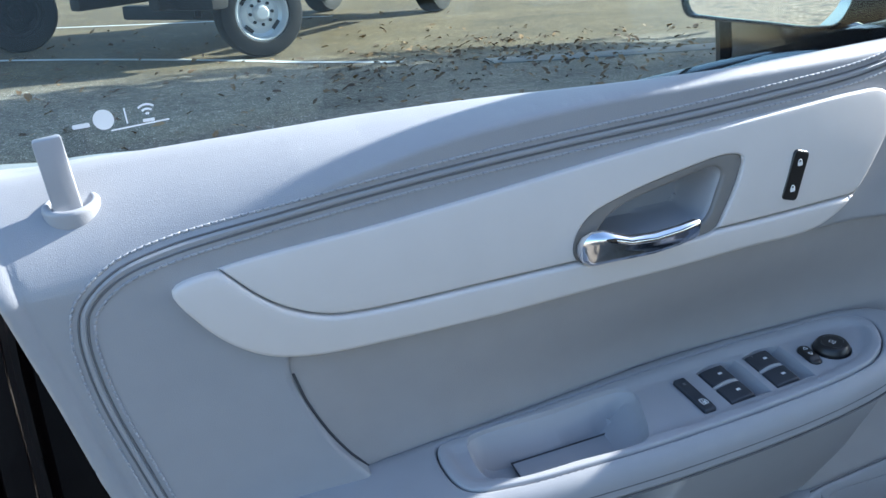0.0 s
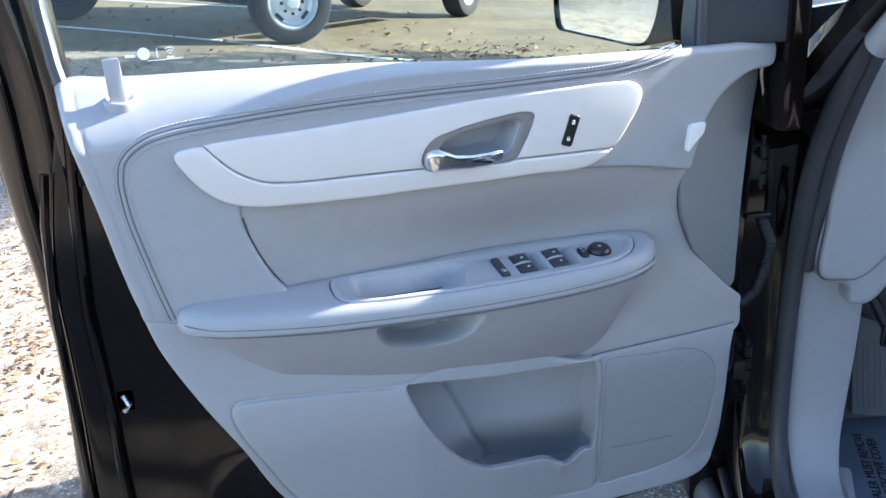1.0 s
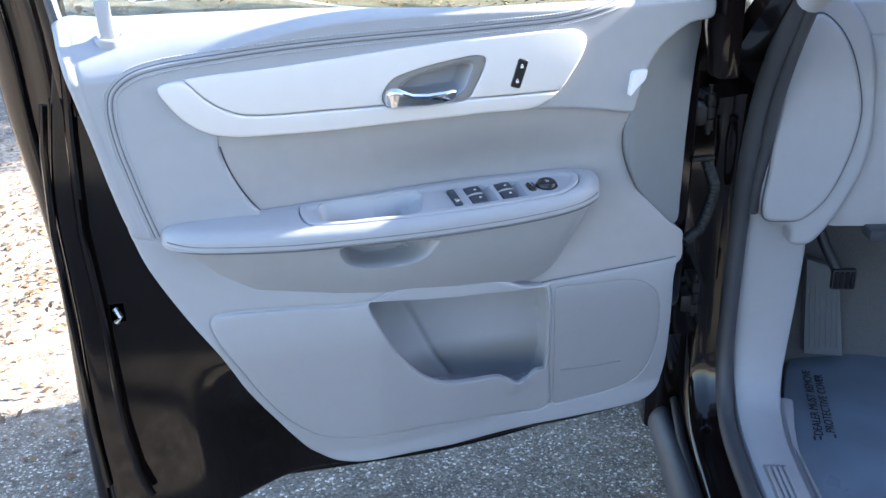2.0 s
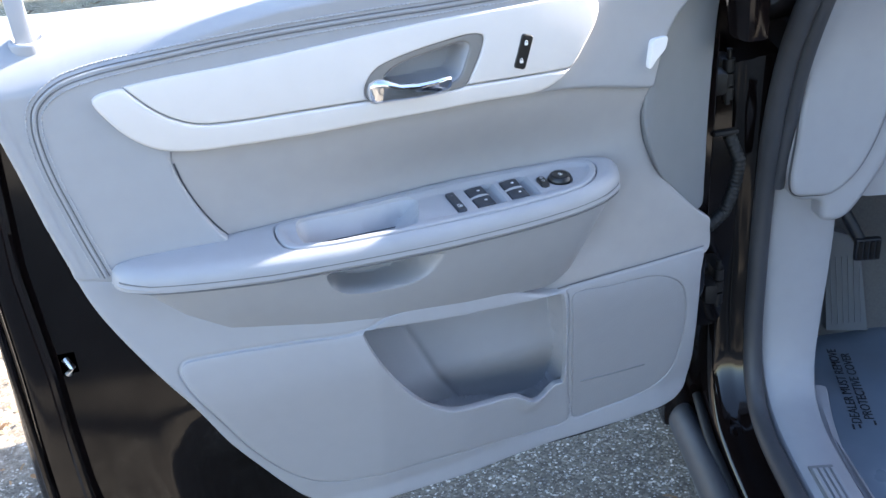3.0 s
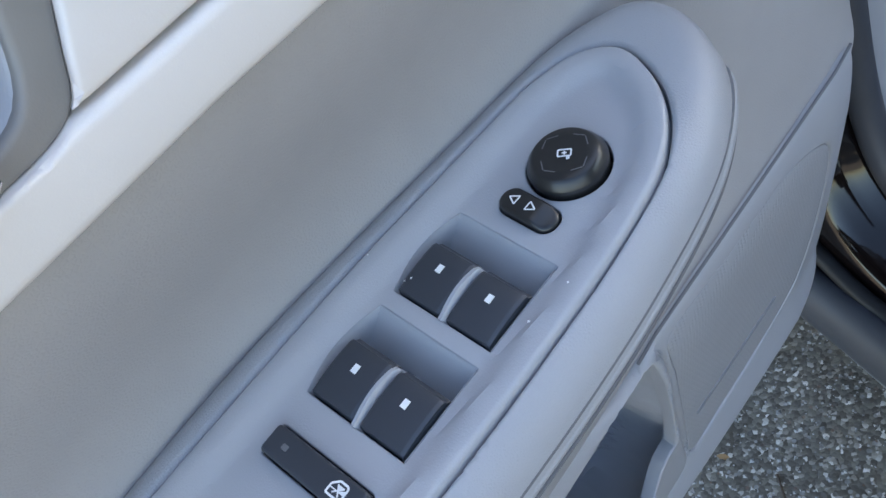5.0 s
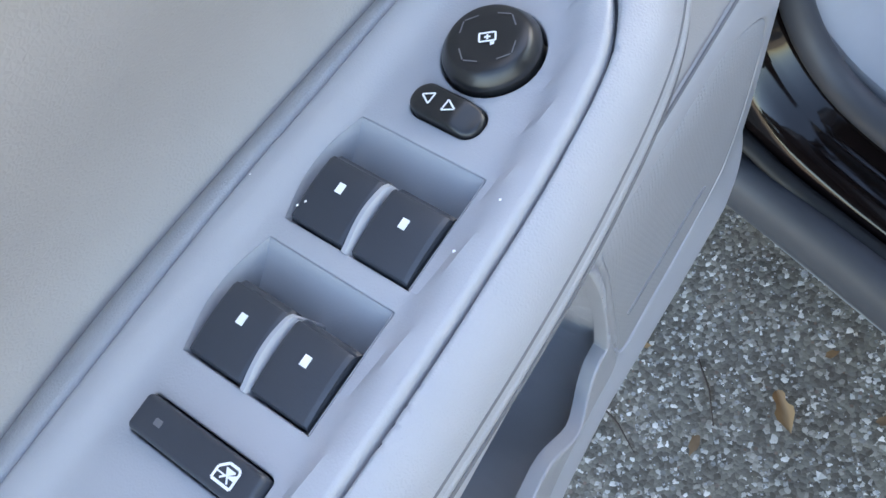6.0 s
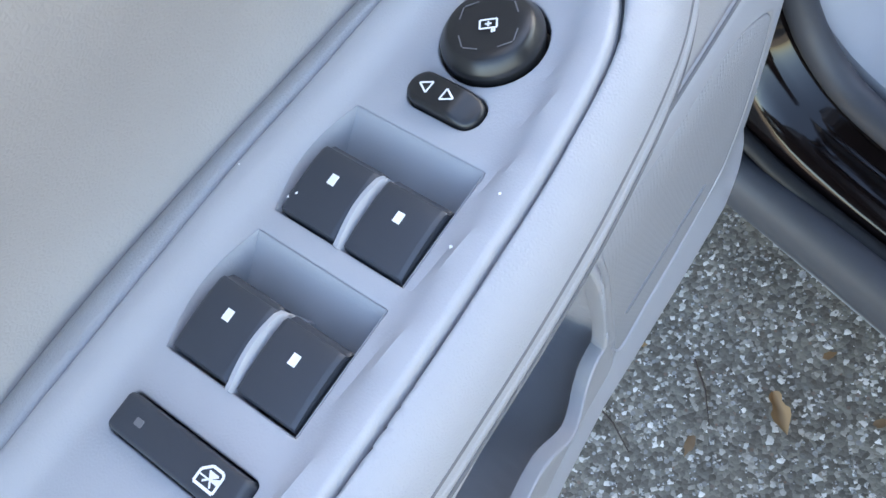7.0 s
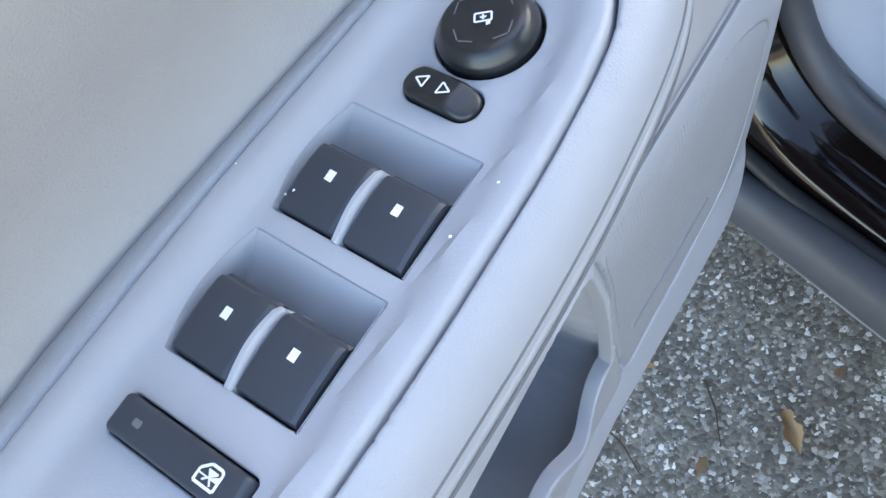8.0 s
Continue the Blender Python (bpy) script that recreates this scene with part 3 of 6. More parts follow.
def lever():
    """Blade lever: a bulb at the pivot, a bright upper ridge and a broad face that slants under it."""
    rows = []
    for x, zc, hz, hy, yc in ((0.4475, 1.0, 0.004, 0.004, -0.104), (0.4505, 1.001, 0.011, 0.007, -0.108), (0.457, 1.0015, 0.0150, 0.009, -0.111), (0.466, 1.002, 0.0150, 0.0105, -0.113), (0.475, 1.0005, 0.0130, 0.010, -0.114),
                              (0.487, 0.998, 0.0105, 0.0088, -0.115), (0.508, 0.997, 0.0096, 0.0078, -0.1155), (0.530, 0.9985, 0.0092, 0.007, -0.115), (0.545, 1.0005, 0.0088, 0.006, -0.114), (0.5495, 1.001, 0.0070, 0.004, -0.113)):
        sec = spline([(yc - 0.35 * hy, zc + hz), (yc - 0.95 * hy, zc + 0.62 * hz), (yc - 0.9 * hy, zc + 0.42 * hz), (yc - 0.30 * hy, zc - 0.80 * hz), (yc + 0.1 * hy, zc - hz), (yc + 0.6 * hy, zc - 0.3 * hz), (yc + 0.4 * hy, zc + 0.8 * hz)], step=1.0)
        sec = np.r_[sec, sec[:1]]
        L = np.r_[0, np.cumsum(np.hypot(*np.diff(sec, axis=0).T))]
        t = np.linspace(0, L[-1], 28, endpoint=False)
        rows.append([(x, float(np.interp(q, L, sec[:, 0])), float(np.interp(q, L, sec[:, 1]))) for q in t])
    return loft(rows)


part("lever", lever(), CHROME, handle, "polished chrome door lever", sharp=50)

# lock switch
LS = rounded(0.6485, 1.0205, 0.0165, 0.043, 0.004, turn=radians(-19))
lock = part("lock_switch", sheet(LS, lambda x, z: -0.106 + bend(x), step=0.004, r=0.0018, depth=0.012), SWITCH_GLOSS, DOOR, "black rocker door lock switch")
def padlock(x0, z0):
    y0 = -0.1064 + float(bend(np.array([x0]))[0])
    body = sheet(rounded(x0, z0 - 0.001, 0.0046, 0.0034, 0.0006, seg=3), lambda x, z: -0.1064 + bend(x), step=0.004, r=0, depth=0.001)
    arch = tube([(x0 + 0.0015 * math.cos(t), y0, z0 + 0.0008 + 0.0022 * math.sin(t)) for t in np.linspace(0, math.pi, 9)], 0.0004, seg=6)
    return join(body, arch)


for dx, dz in ((0.0037, 0.0105), (-0.0037, -0.0105)):
    part("lock_mark", padlock(0.6485 + dx, 1.0205 + dz), WHITE, lock, "white padlock mark")


# white plate painted in for the patch of sun on the trim edge
part("edge_sun_patch", sheet(spline([(0.8335, 0.9665), (0.8350, 0.988), (0.838, 1.0015), (0.852, 1.004), (0.866, 1.002), (0.8655, 0.9945), (0.862, 0.987), (0.847, 0.977)], step=0.004), lambda x, z: -0.0925 + 0.55 * bend(x) + 0.35 * (x - 0.83), step=0.006, r=0.0015, depth=0.02), WHITE, DOOR, "white plate in place of a sun patch on the trim edge")

# seam lines and stitches on the upper trim
curve = spline(STITCH, closed=False, step=0.004)


def offset_line(Q, d):
    T = np.gradient(Q, axis=0)
    N = np.c_[-T[:, 1], T[:, 0]] / np.hypot(*T.T)[:, None]
    return Q + N * d


def on_upper(Q, lift):
    return [(float(a), float(y_upper(np.array([a]), np.array([b]))[0] - lift), float(b)) for a, b in Q]


upper_trim = bpy.data.objects["upper_trim"]
for d in (0.0, -0.0065):
    part("seam_groove", tube(on_upper(offset_line(curve, d), 0.0), 0.0009, seg=6), SEAM_GREY, upper_trim)
part("seam_welt", tube(on_upper(offset_line(curve, -0.0033), -0.0012), 0.0026, seg=8), VINYL, upper_trim)


def stitches(d):
    Q = offset_line(spline(STITCH, closed=False, step=0.0015), d)
    L = np.r_[0, np.cumsum(np.hypot(*np.diff(Q, axis=0).T))]
    out = []
    for a in np.arange(0.004, L[-1] - 0.01, 0.0054):
        seg = [np.array([np.interp(a + q, L, Q[:, 0]), np.interp(a + q, L, Q[:, 1])]) for q in (0, 0.0008, 0.0032, 0.004)]
        P = on_upper(seg, 0.0006)
        P[0] = (P[0][0], P[0][1] + 0.001, P[0][2])
        P[-1] = (P[-1][0], P[-1][1] + 0.001, P[-1][2])
        out.append(tube(P, 0.0011, seg=6))
    return join(*out)


for d in (0.0052, -0.0112):
    tagged(part("stitching", stitches(d), THREAD, upper_trim), "row of pale thread stitches", kind="stuff")

# ---- armrest ----
def plate_z(x, y):
    return 0.8405 + 0.14 * (y + 0.10)


PAD = spline([(0.116, -0.105), (0.135, -0.092), (0.25, -0.074), (0.4, -0.055), (0.55, -0.034), (0.68, -0.030), (0.75, -0.032), (0.783, -0.046),
              (0.789, -0.064), (0.775, -0.098), (0.74, -0.123), (0.68, -0.140), (0.6, -0.152), (0.5, -0.161), (0.4, -0.1635), (0.3, -0.161),
              (0.22, -0.154), (0.16, -0.142), (0.125, -0.125)])
PLATE = spline([(0.318, -0.085), (0.34, -0.080), (0.42, -0.069), (0.511, -0.0585), (0.5343, -0.0562), (0.5849, -0.0516), (0.6194, -0.0492), (0.6542, -0.0482), (0.69, -0.0468), (0.72, -0.0468),
                (0.742, -0.0530), (0.752, -0.066), (0.748, -0.085), (0.7356, -0.1035), (0.715, -0.1183), (0.6957, -0.1247), (0.678, -0.1285), (0.661, -0.1316), (0.6326, -0.1355),
                (0.6131, -0.138), (0.568, -0.1425), (0.50, -0.1475), (0.43, -0.150), (0.36, -0.1490), (0.328, -0.142), (0.317, -0.122)], step=0.003)
GAP = 0.0012 if np.sum(PLATE[:, 0] * np.roll(PLATE[:, 1], -1) - np.roll(PLATE[:, 0], -1) * PLATE[:, 1]) < 0 else -0.0012
arm = part("armrest_pad", sheet(PAD, lambda x, y: plate_z(x, y) + 0.0015, step=0.007, r=0.016, depth=0.010, cuts=[offset_line(np.r_[PLATE, PLATE[:1]], GAP)[:-1]], cut_r=0.003, flat=True), VINYL, DOOR, "soft grey vinyl armrest top with rounded lip", sharp=70)

W1 = np.array([(0.6065, -0.0706), (0.6104, -0.1204), (0.5699, -0.1245), (0.5646, -0.0744)])
W2 = np.array([(0.6547, -0.0664), (0.6578, -0.1154), (0.6180, -0.1194), (0.6142, -0.0700)])
TRAY = spline([(0.345, -0.084), (0.42, -0.0765), (0.49, -0.071), (0.50, -0.078), (0.497, -0.10), (0.488, -0.13), (0.48, -0.141), (0.42, -0.1435), (0.36, -0.142), (0.345, -0.13), (0.341, -0.10)])
KNOB_C, KNOB_R = (0.6955, -0.0875), 0.0165
KNOB_HOLE = np.array([(KNOB_C[0] + 0.0172 * math.cos(t), KNOB_C[1] + 0.0172 * math.sin(t)) for t in np.linspace(0, 2 * math.pi, 36, endpoint=False)])
ROCK_TURN = radians(93)
ROCK_HOLE = rounded(0.6705, -0.0897, 0.0272, 0.0122, 0.0055, turn=ROCK_TURN)
LOCK_TURN = math.atan2(-0.0478, 0.0051)
LOCK_C = (0.5468, -0.1018)
LOCK_HOLE = rounded(*LOCK_C, 0.0490, 0.0128, 0.002, turn=LOCK_TURN)


def bilinear(W, a, b, swell=0.0042):
    """W: front-wall, front-cabin, rear-cabin, rear-wall corners; a from rear to front, b from wall to cabin."""
    rear = W[3] * (1 - b) + W[2] * b
    front = W[0] * (1 - b) + W[1] * b
    bow = swell * math.sin(math.pi * min(1.0, max(0.0, a))) * (1 - b)
    across = W[3] - W[2]
    return rear * (1 - a) + front * a + across / np.linalg.norm(across) * bow


def well_edge(W):
    return np.array([bilinear(W, a, 0.0) for a in np.linspace(1, 0, 13)] + [bilinear(W, 0.0, 1.0), bilinear(W, 1.0, 1.0)])


def z_plate(x, y):
    d = distance(PLATE, np.c_[x, y])
    return plate_z(x, y) + 0.0036 * (1 - smooth((d - 0.0085) / 0.0055)) - 0.0008


panel = part("switch_panel", sheet(PLATE, z_plate, step=0.004, r=0.0022, depth=0.012, cuts=[well_edge(W1), well_edge(W2), TRAY, KNOB_HOLE, ROCK_HOLE, LOCK_HOLE], cut_r=0.0008, flat=True),
             PLASTIC, DOOR, "grey plastic window switch panel")
part("panel_joint", tube([(float(a), float(b), float(plate_z(a, b)) - 0.0050) for a, b in PLATE], 0.0022, closed=True, seg=6), GROOVE, panel)


def tray_z(x, y):
    d = distance(TRAY, np.c_[x, y])
    slope = 0.028 * smooth((0.505 - x) / 0.05) + 0.004
    return plate_z(x, y) - 0.001 - np.minimum(slope, 0.001 + 0.034 * smooth(d / 0.012))


part("pull_tray", sheet(TRAY, tray_z, step=0.004, r=0, depth=0, flat=True), PLASTIC, panel, "grey scooped tray")
part("tray_mat", box((-0.045, -0.022, 0), (0.045, 0.022, 0.002), 0.0008, Matrix.Translation((0.425, -0.110, plate_z(0, -0.11) - 0.0305)) @ pose(0, 0, 0, 8, 0, 4)), PLASTIC, panel, "grey tray liner")
for a, b in (((-0.046, 0.0225), (0.046, 0.0225)), ((0.0458, 0.0225), (0.0458, -0.0225)), ((-0.0458, 0.0225), (-0.0458, -0.0225))):
    M = Matrix.Translation((0.425, -0.110, plate_z(0, -0.11) - 0.0284)) @ pose(0, 0, 0, 8, 0, 4)
    part("liner_gap", tube([tuple(M @ Vector((*q, 0.0))) for q in (a, b)], 0.0008, seg=6), GROOVE, panel)


def well(W):
    """Scooped pocket in front of a pair of switches."""
    V, F = [], []
    na, nb = 22, 12
    for i in range(na + 1):
        a = 1 - i / na
        for j in range(nb + 1):
            b = j / nb
            p = bilinear(W, a, b)
            deep = 0.017 * math.sin(min(1, (1 - a) / 0.55) * math.pi / 2)
            V.append((p[0], p[1], plate_z(*p) - 0.0008 - deep))
    n = nb + 1
    F += [(i * n + j, (i + 1) * n + j, (i + 1) * n + j + 1, i * n + j + 1) for i in range(na) for j in range(nb)]
    for j in (0, nb):
        k = len(V)
        for i in range(na + 1):
            x, y, z = V[i * n + j]
            V.append((x, y, plate_z(x, y) - 0.0006))
        F += [(i * n + j, i * n + n + j, k + i + 1, k + i) for i in range(na)]
    return V, F


def key(W, b0, b1):
    """One window switch: a cap whose front edge overhangs the scoop."""
    rows = []
    prof = [(0.02, -0.012), (0.02, -0.0015), (0.035, 0.0), (0.15, 0.0007), (0.3, 0.0012), (0.45, 0.0014), (0.57, 0.0012), (0.60, 0.0006), (0.61, -0.0006), (0.625, -0.0012), (0.645, -0.0018), (0.655, -0.0035), (0.645, -0.012)]
    for b, dz in ((b0, -0.0007), (b0 + 0.018, 0), (b0 + 0.03, 0.0001), ((b0 + b1) / 2, 0.0), (b1 - 0.03, 0.0001), (b1 - 0.018, 0), (b1, -0.0007)):
        row = []
        for a, h in prof:
            p = bilinear(W, a, b, 0.0006)
            row.append((p[0], p[1], plate_z(*p) + h + dz))
        rows.append(row)
    return loft(rows)


def ridge(W):
    """Curved divider between the two switches of a pair."""
    rows = []
    for a in np.linspace(-0.01, 0.72, 16):
        h = 0.0022 * math.sin(min(1, max(0, a) / 0.66) * math.pi) - 0.016 * smooth(np.array([(a - 0.60) / 0.14]))[0]
        row = []
        for db, dz in ((-0.026, -0.014), (-0.026, -0.001), (-0.014, 0.0), (0.014, 0.0), (0.026, -0.001), (0.026, -0.014)):
            p = bilinear(W, a, 0.5 + db, 0.0024)
            row.append((p[0], p[1], plate_z(*p) + h + dz))
        rows.append(row)
    return loft(rows)


for W in (W1, W2):
    part("switch_well", well(W), PLASTIC, panel, "grey scooped switch well")
    part("switch_divider", ridge(W), PLASTIC, panel, "pale grey curved divider")
    for b0, b1 in ((0.03, 0.46), (0.54, 0.97)):
        sw = part("window_switch", key(W, b0, b1), SWITCH, DOOR, "black power window switch", sharp=40)
        bc = (b0 + b1) / 2
        quad = [bilinear(W, a, bc + q * 0.024, 0.0006) for a, q in ((0.35, -1), (0.35, 1), (0.435, 1), (0.435, -1))]
        c = sum(quad) / 4
        part("switch_mark", sheet(poly(quad, 0.002), lambda x, y: plate_z(x, y) + 0.0017, step=0.002, r=0, depth=0.001, flat=True), WHITE, sw, "white square mark")

lb = part("window_lock_button", sheet(rounded(*LOCK_C, 0.0478, 0.0116, 0.0018, turn=LOCK_TURN), lambda x, y: plate_z(x, y) + 0.0022, step=0.004, r=0.0016, depth=0.013, flat=True), SWITCH, DOOR, "black window lockout button")
ax = np.array([math.cos(LOCK_TURN), math.sin(LOCK_TURN)])
ay = np.array([-ax[1], ax[0]])


def lock_icon():
    out = []
    c = np.array(LOCK_C) + ax * 0.0135
    P = lambda u, v: tuple(c + ax * u * 0.76 + ay * v * 0.76)
    z = lambda x, y: plate_z(x, y) + 0.0025

    def bar(p, q, w=0.0005):
        p, q = np.array(p), np.array(q)
        t = (q - p) / np.linalg.norm(q - p)
        n = np.array([-t[1], t[0]]) * w
        pts = [p + n, p - n, q - n, q + n]
        return [(float(a), float(b), float(z(a, b))) for a, b in pts], [(0, 1, 2, 3)]

    ring = [(0.0046, -0.0036), (0.0046, 0.0030), (0.0036, 0.0040), (-0.0012, 0.0040), (-0.0046, 0.0010), (-0.0046, -0.0036)]
    for k in range(len(ring)):
        out.append(bar(P(*ring[k]), P(*ring[(k + 1) % len(ring)]), 0.00042))
    # pane: lower half filled on one side of the cross
    for half in ([(0.0042, -0.0006), (0.0042, 0.0018), (0.0008, -0.0002)], [(-0.0014, 0.0024), (0.0030, 0.0024), (0.0006, 0.0004)]):
        pts = [P(*q) for q in half]
        out.append(([(float(u), float(v), float(z(u, v))) for u, v in pts], [(0, 1, 2)]))
    out.append(bar(P(-0.0018, -0.0020), P(0.0030, 0.0022), 0.0003))
    out.append(bar(P(0.0024, -0.0026), P(-0.0012, 0.0024), 0.0003))
    out.append(bar(P(-0.0040, -0.0004), P(0.0042, -0.0004), 0.00022))
    return join(*out)


part("lockout_icon", lock_icon(), WHITE, lb, "white crossed window icon")
c = np.array(LOCK_C) - ax * 0.0145
part("lockout_lamp", sheet(rounded(c[0], c[1], 0.0028, 0.0022, 0.0004, turn=LOCK_TURN, seg=2), lambda x, y: plate_z(x, y) + 0.0024, step=0.002, r=0, depth=0.001, flat=True), LIGHT_PRINT, lb, "grey indicator window")

# mirror selector rocker
ra = np.array([math.cos(ROCK_TURN), math.sin(ROCK_TURN)])


def rocker_z(x, y):
    u = (np.asarray(x) - 0.6705) * ra[0] + (np.asarray(y) + 0.0897) * ra[1]
    dish = 0.0022 * smooth((-u - 0.0046) / 0.006) + 0.0006 * smooth((u - 0.008) / 0.004)
    return plate_z(x, y) + 0.0028 - dish


rk = part("mirror_rocker", sheet(rounded(0.6705, -0.0897, 0.0262, 0.0112, 0.0052, turn=ROCK_TURN), rocker_z, step=0.002, r=0.0016, depth=0.012, flat=True), SWITCH_GLOSS, DOOR, "black mirror side selector rocker")
rb = np.array([-ra[1], ra[0]])


def triangle(u, flip):
    c0 = np.array([0.6705, -0.0897]) + ra * u
    P = [c0 + ra * flip * 0.0021, c0 - ra * flip * 0.0016 + rb * 0.0021, c0 - ra * flip * 0.0016 - rb * 0.0021]
    out = []
    for k in range(3):
        p, q = P[k], P[(k + 1) % 3]
        t = (q - p) / np.linalg.norm(q - p)
        n = np.array([-t[1], t[0]]) * 0.0003
        V = [(float(a), float(b), float(rocker_z(a, b)) + 0.0004) for a, b in (p + n, p - n, q - n, q + n)]
        out.append((V, [(0, 1, 2, 3)]))
    return join(*out)


part("arrow_mark", triangle(0.0063, 1), WHITE, rk, "white triangle outline")
part("arrow_mark", triangle(-0.0022, -1), WHITE, rk, "white triangle outline")

# mirror knob
KM = Matrix.Translation((KNOB_C[0], KNOB_C[1], plate_z(*KNOB_C))) @ Matrix.Rotation(math.atan(0.14), 4, "X")
kn = part("mirror_knob", lathe([(0.0158, -0.01), (0.0162, 0.0), (0.0163, 0.0012), (0.0158, 0.0024), (0.0142, 0.0048), (0.0134, 0.0058), (0.0126, 0.0063), (0.008, 0.0061), (0.003, 0.006)], KM, 48), SWITCH_GLOSS, DOOR, "black round mirror adjustment knob", sharp=50)


def knob_bars(segs, w):
    out = []
    for (a, b), (c0, d) in segs:
        p, q = np.array([a, b]), np.array([c0, d])
        t = (q - p) / np.linalg.norm(q - p)
        n = np.array([-t[1], t[0]]) * w
        out.append(([tuple(KM @ Vector((*r, 0.0066))) for r in (p + n, p - n, q - n, q + n)], [(0, 1, 2, 3)]))
    return join(*out)


KT = math.radians(-52)


def turned(p, a):
    return (p[0] * math.cos(a) - p[1] * math.sin(a), p[0] * math.sin(a) + p[1] * math.cos(a))


icon = [((-0.0026, -0.0016), (0.0026, -0.0016)), ((0.0026, -0.0016), (0.0026, 0.0016)), ((0.0026, 0.0016), (-0.0026, 0.0016)), ((-0.0026, 0.0016), (-0.0026, -0.0016)),
        ((-0.001, 0), (0.001, 0)), ((0, -0.001), (0, 0.001)), ((0.0012, -0.0016), (0.0012, -0.0034)), ((0.0019, -0.0016), (0.0019, -0.0032))]
part("mirror_icon", knob_bars([(turned(p, KT), turned(q, KT)) for p, q in icon], 0.00032), WHITE, kn, "white mirror icon")
for k in range(4):
    a = KT + math.pi / 4 + k * math.pi / 2
    chev = [((0.0085, -0.0042), (0.0108, -0.0002)), ((0.0108, 0.0002), (0.0085, 0.0042))]
    part("direction_mark", knob_bars([(turned(p, a), turned(q, a)) for p, q in chev], 0.00022), LIGHT_PRINT, kn, "thin grey chevron")

# bolster under the armrest, with the pull cup
LIP = spline([(0.785, -0.07), (0.775, -0.097), (0.74, -0.121), (0.68, -0.138), (0.6, -0.150), (0.5, -0.159), (0.4, -0.1615), (0.3, -0.159), (0.22, -0.152), (0.16, -0.140), (0.127, -0.125), (0.118, -0.110)], closed=False)
LIPX, LIPY = LIP[::-1, 0], LIP[::-1, 1]
BOL_TOP = [(0.118, 0.822), (0.16, 0.816), (0.3, 0.811), (0.5, 0.811), (0.62, 0.812), (0.7, 0.8145), (0.75, 0.818), (0.785, 0.823)]
BOL_BOT = [(0.785, 0.80), (0.765, 0.755), (0.74, 0.71), (0.718, 0.682), (0.69, 0.669), (0.63, 0.672), (0.53, 0.684), (0.44, 0.695), (0.36, 0.703), (0.31, 0.711), (0.24, 0.722), (0.19, 0.752), (0.155, 0.785), (0.125, 0.812)]
BOL = spline(BOL_TOP + BOL_BOT)
BX = np.array([p[0] for p in BOL_BOT])[::-1]
BZ = np.array([p[1] for p in BOL_BOT])[::-1]
PULL = spline([(0.366, 0.793), (0.368, 0.783), (0.378, 0.766), (0.4, 0.757), (0.44, 0.754), (0.478, 0.755), (0.496, 0.763), (0.507, 0.778), (0.517, 0.793), (0.51, 0.7985), (0.44, 0.7985), (0.375, 0.7985)])


def y_bolster(x, z):
    top = np.interp(x, [p[0] for p in BOL_TOP], [p[1] for p in BOL_TOP])
    bot = np.interp(x, BX, BZ)
    q = np.clip((top - z) / np.maximum(top - bot, 0.01), 0, 1)
    lip = np.interp(x, LIPX, LIPY) + 0.0055
    low = np.minimum(y_lower(x), y_wall(x)) + 0.002
    y = lip + (low - lip) * (0.55 * q + 0.45 * q ** 2)
    P = np.c_[x, z]
    d = np.where(inside(PULL, P), distance(PULL, P), 0)
    steep = 0.007 + 0.026 * np.clip((x - 0.44) / 0.07, 0, 1)
    return y + 0.052 * smooth(d / steep)


bolster = part("armrest_bolster", sheet(BOL, y_bolster, step=0.005, r=0.001, depth=0.0, lines=[(np.r_[PULL, PULL[:1]], (-0.003, -0.0015, 0.0, 0.0015, 0.003, 0.0045, 0.006, 0.008, 0.010))]), VINYL, DOOR, "grey vinyl armrest side with pull cup")
def along_lip(out, dz):
    return [(float(a), float(b) + out, float(np.interp(a, [p[0] for p in BOL_TOP], [p[1] for p in BOL_TOP])) + dz) for a, b in LIP]


part("lip_welt", tube(along_lip(0.0014, -0.0026), 0.0038, seg=12), VINYL, arm)
part("lip_groove", tube(along_lip(-0.0014, 0.0026), 0.0010, seg=6), SEAM_GREY, arm)
part("lip_groove", tube(along_lip(-0.0004, -0.0076), 0.0011, seg=6), SEAM_GREY, arm)

# ---- lower trim with map pocket and speaker ----
LOW = spline([(0.073, 0.832), (0.107, 0.82), (0.2, 0.8), (0.4, 0.74), (0.6, 0.69), (0.68, 0.6575), (0.72, 0.6575), (0.78, 0.658), (0.85, 0.6585), (0.95, 0.6595), (0.9585, 0.655), (0.9597, 0.613), (0.9686, 0.559), (0.982, 0.4725), (0.990, 0.3965), (0.985, 0.3443), (0.968, 0.325), (0.945, 0.3175), (0.888, 0.3145), (0.768, 0.317), (0.651, 0.323), (0.521, 0.328), (0.433, 0.331), (0.373, 0.332), (0.334, 0.3439), (0.299, 0.3711), (0.2721, 0.4105), (0.2467, 0.4552), (0.2076, 0.5282), (0.1726, 0.6145), (0.131, 0.689), (0.105, 0.739), (0.086, 0.782), (0.076, 0.816)])
FAN = spline([(0.403, 0.685), (0.3, 0.688), (0.195, 0.69), (0.173, 0.687), (0.167, 0.676), (0.172, 0.651), (0.2033, 0.5805), (0.2331, 0.5138), (0.269, 0.4552), (0.3003, 0.4213), (0.3372, 0.3994), (0.5223, 0.3834), (0.735, 0.3545), (0.7449, 0.36), (0.7361, 0.4534), (0.7272, 0.5369), (0.717, 0.6428), (0.7, 0.7), (0.6, 0.7), (0.45, 0.7)])
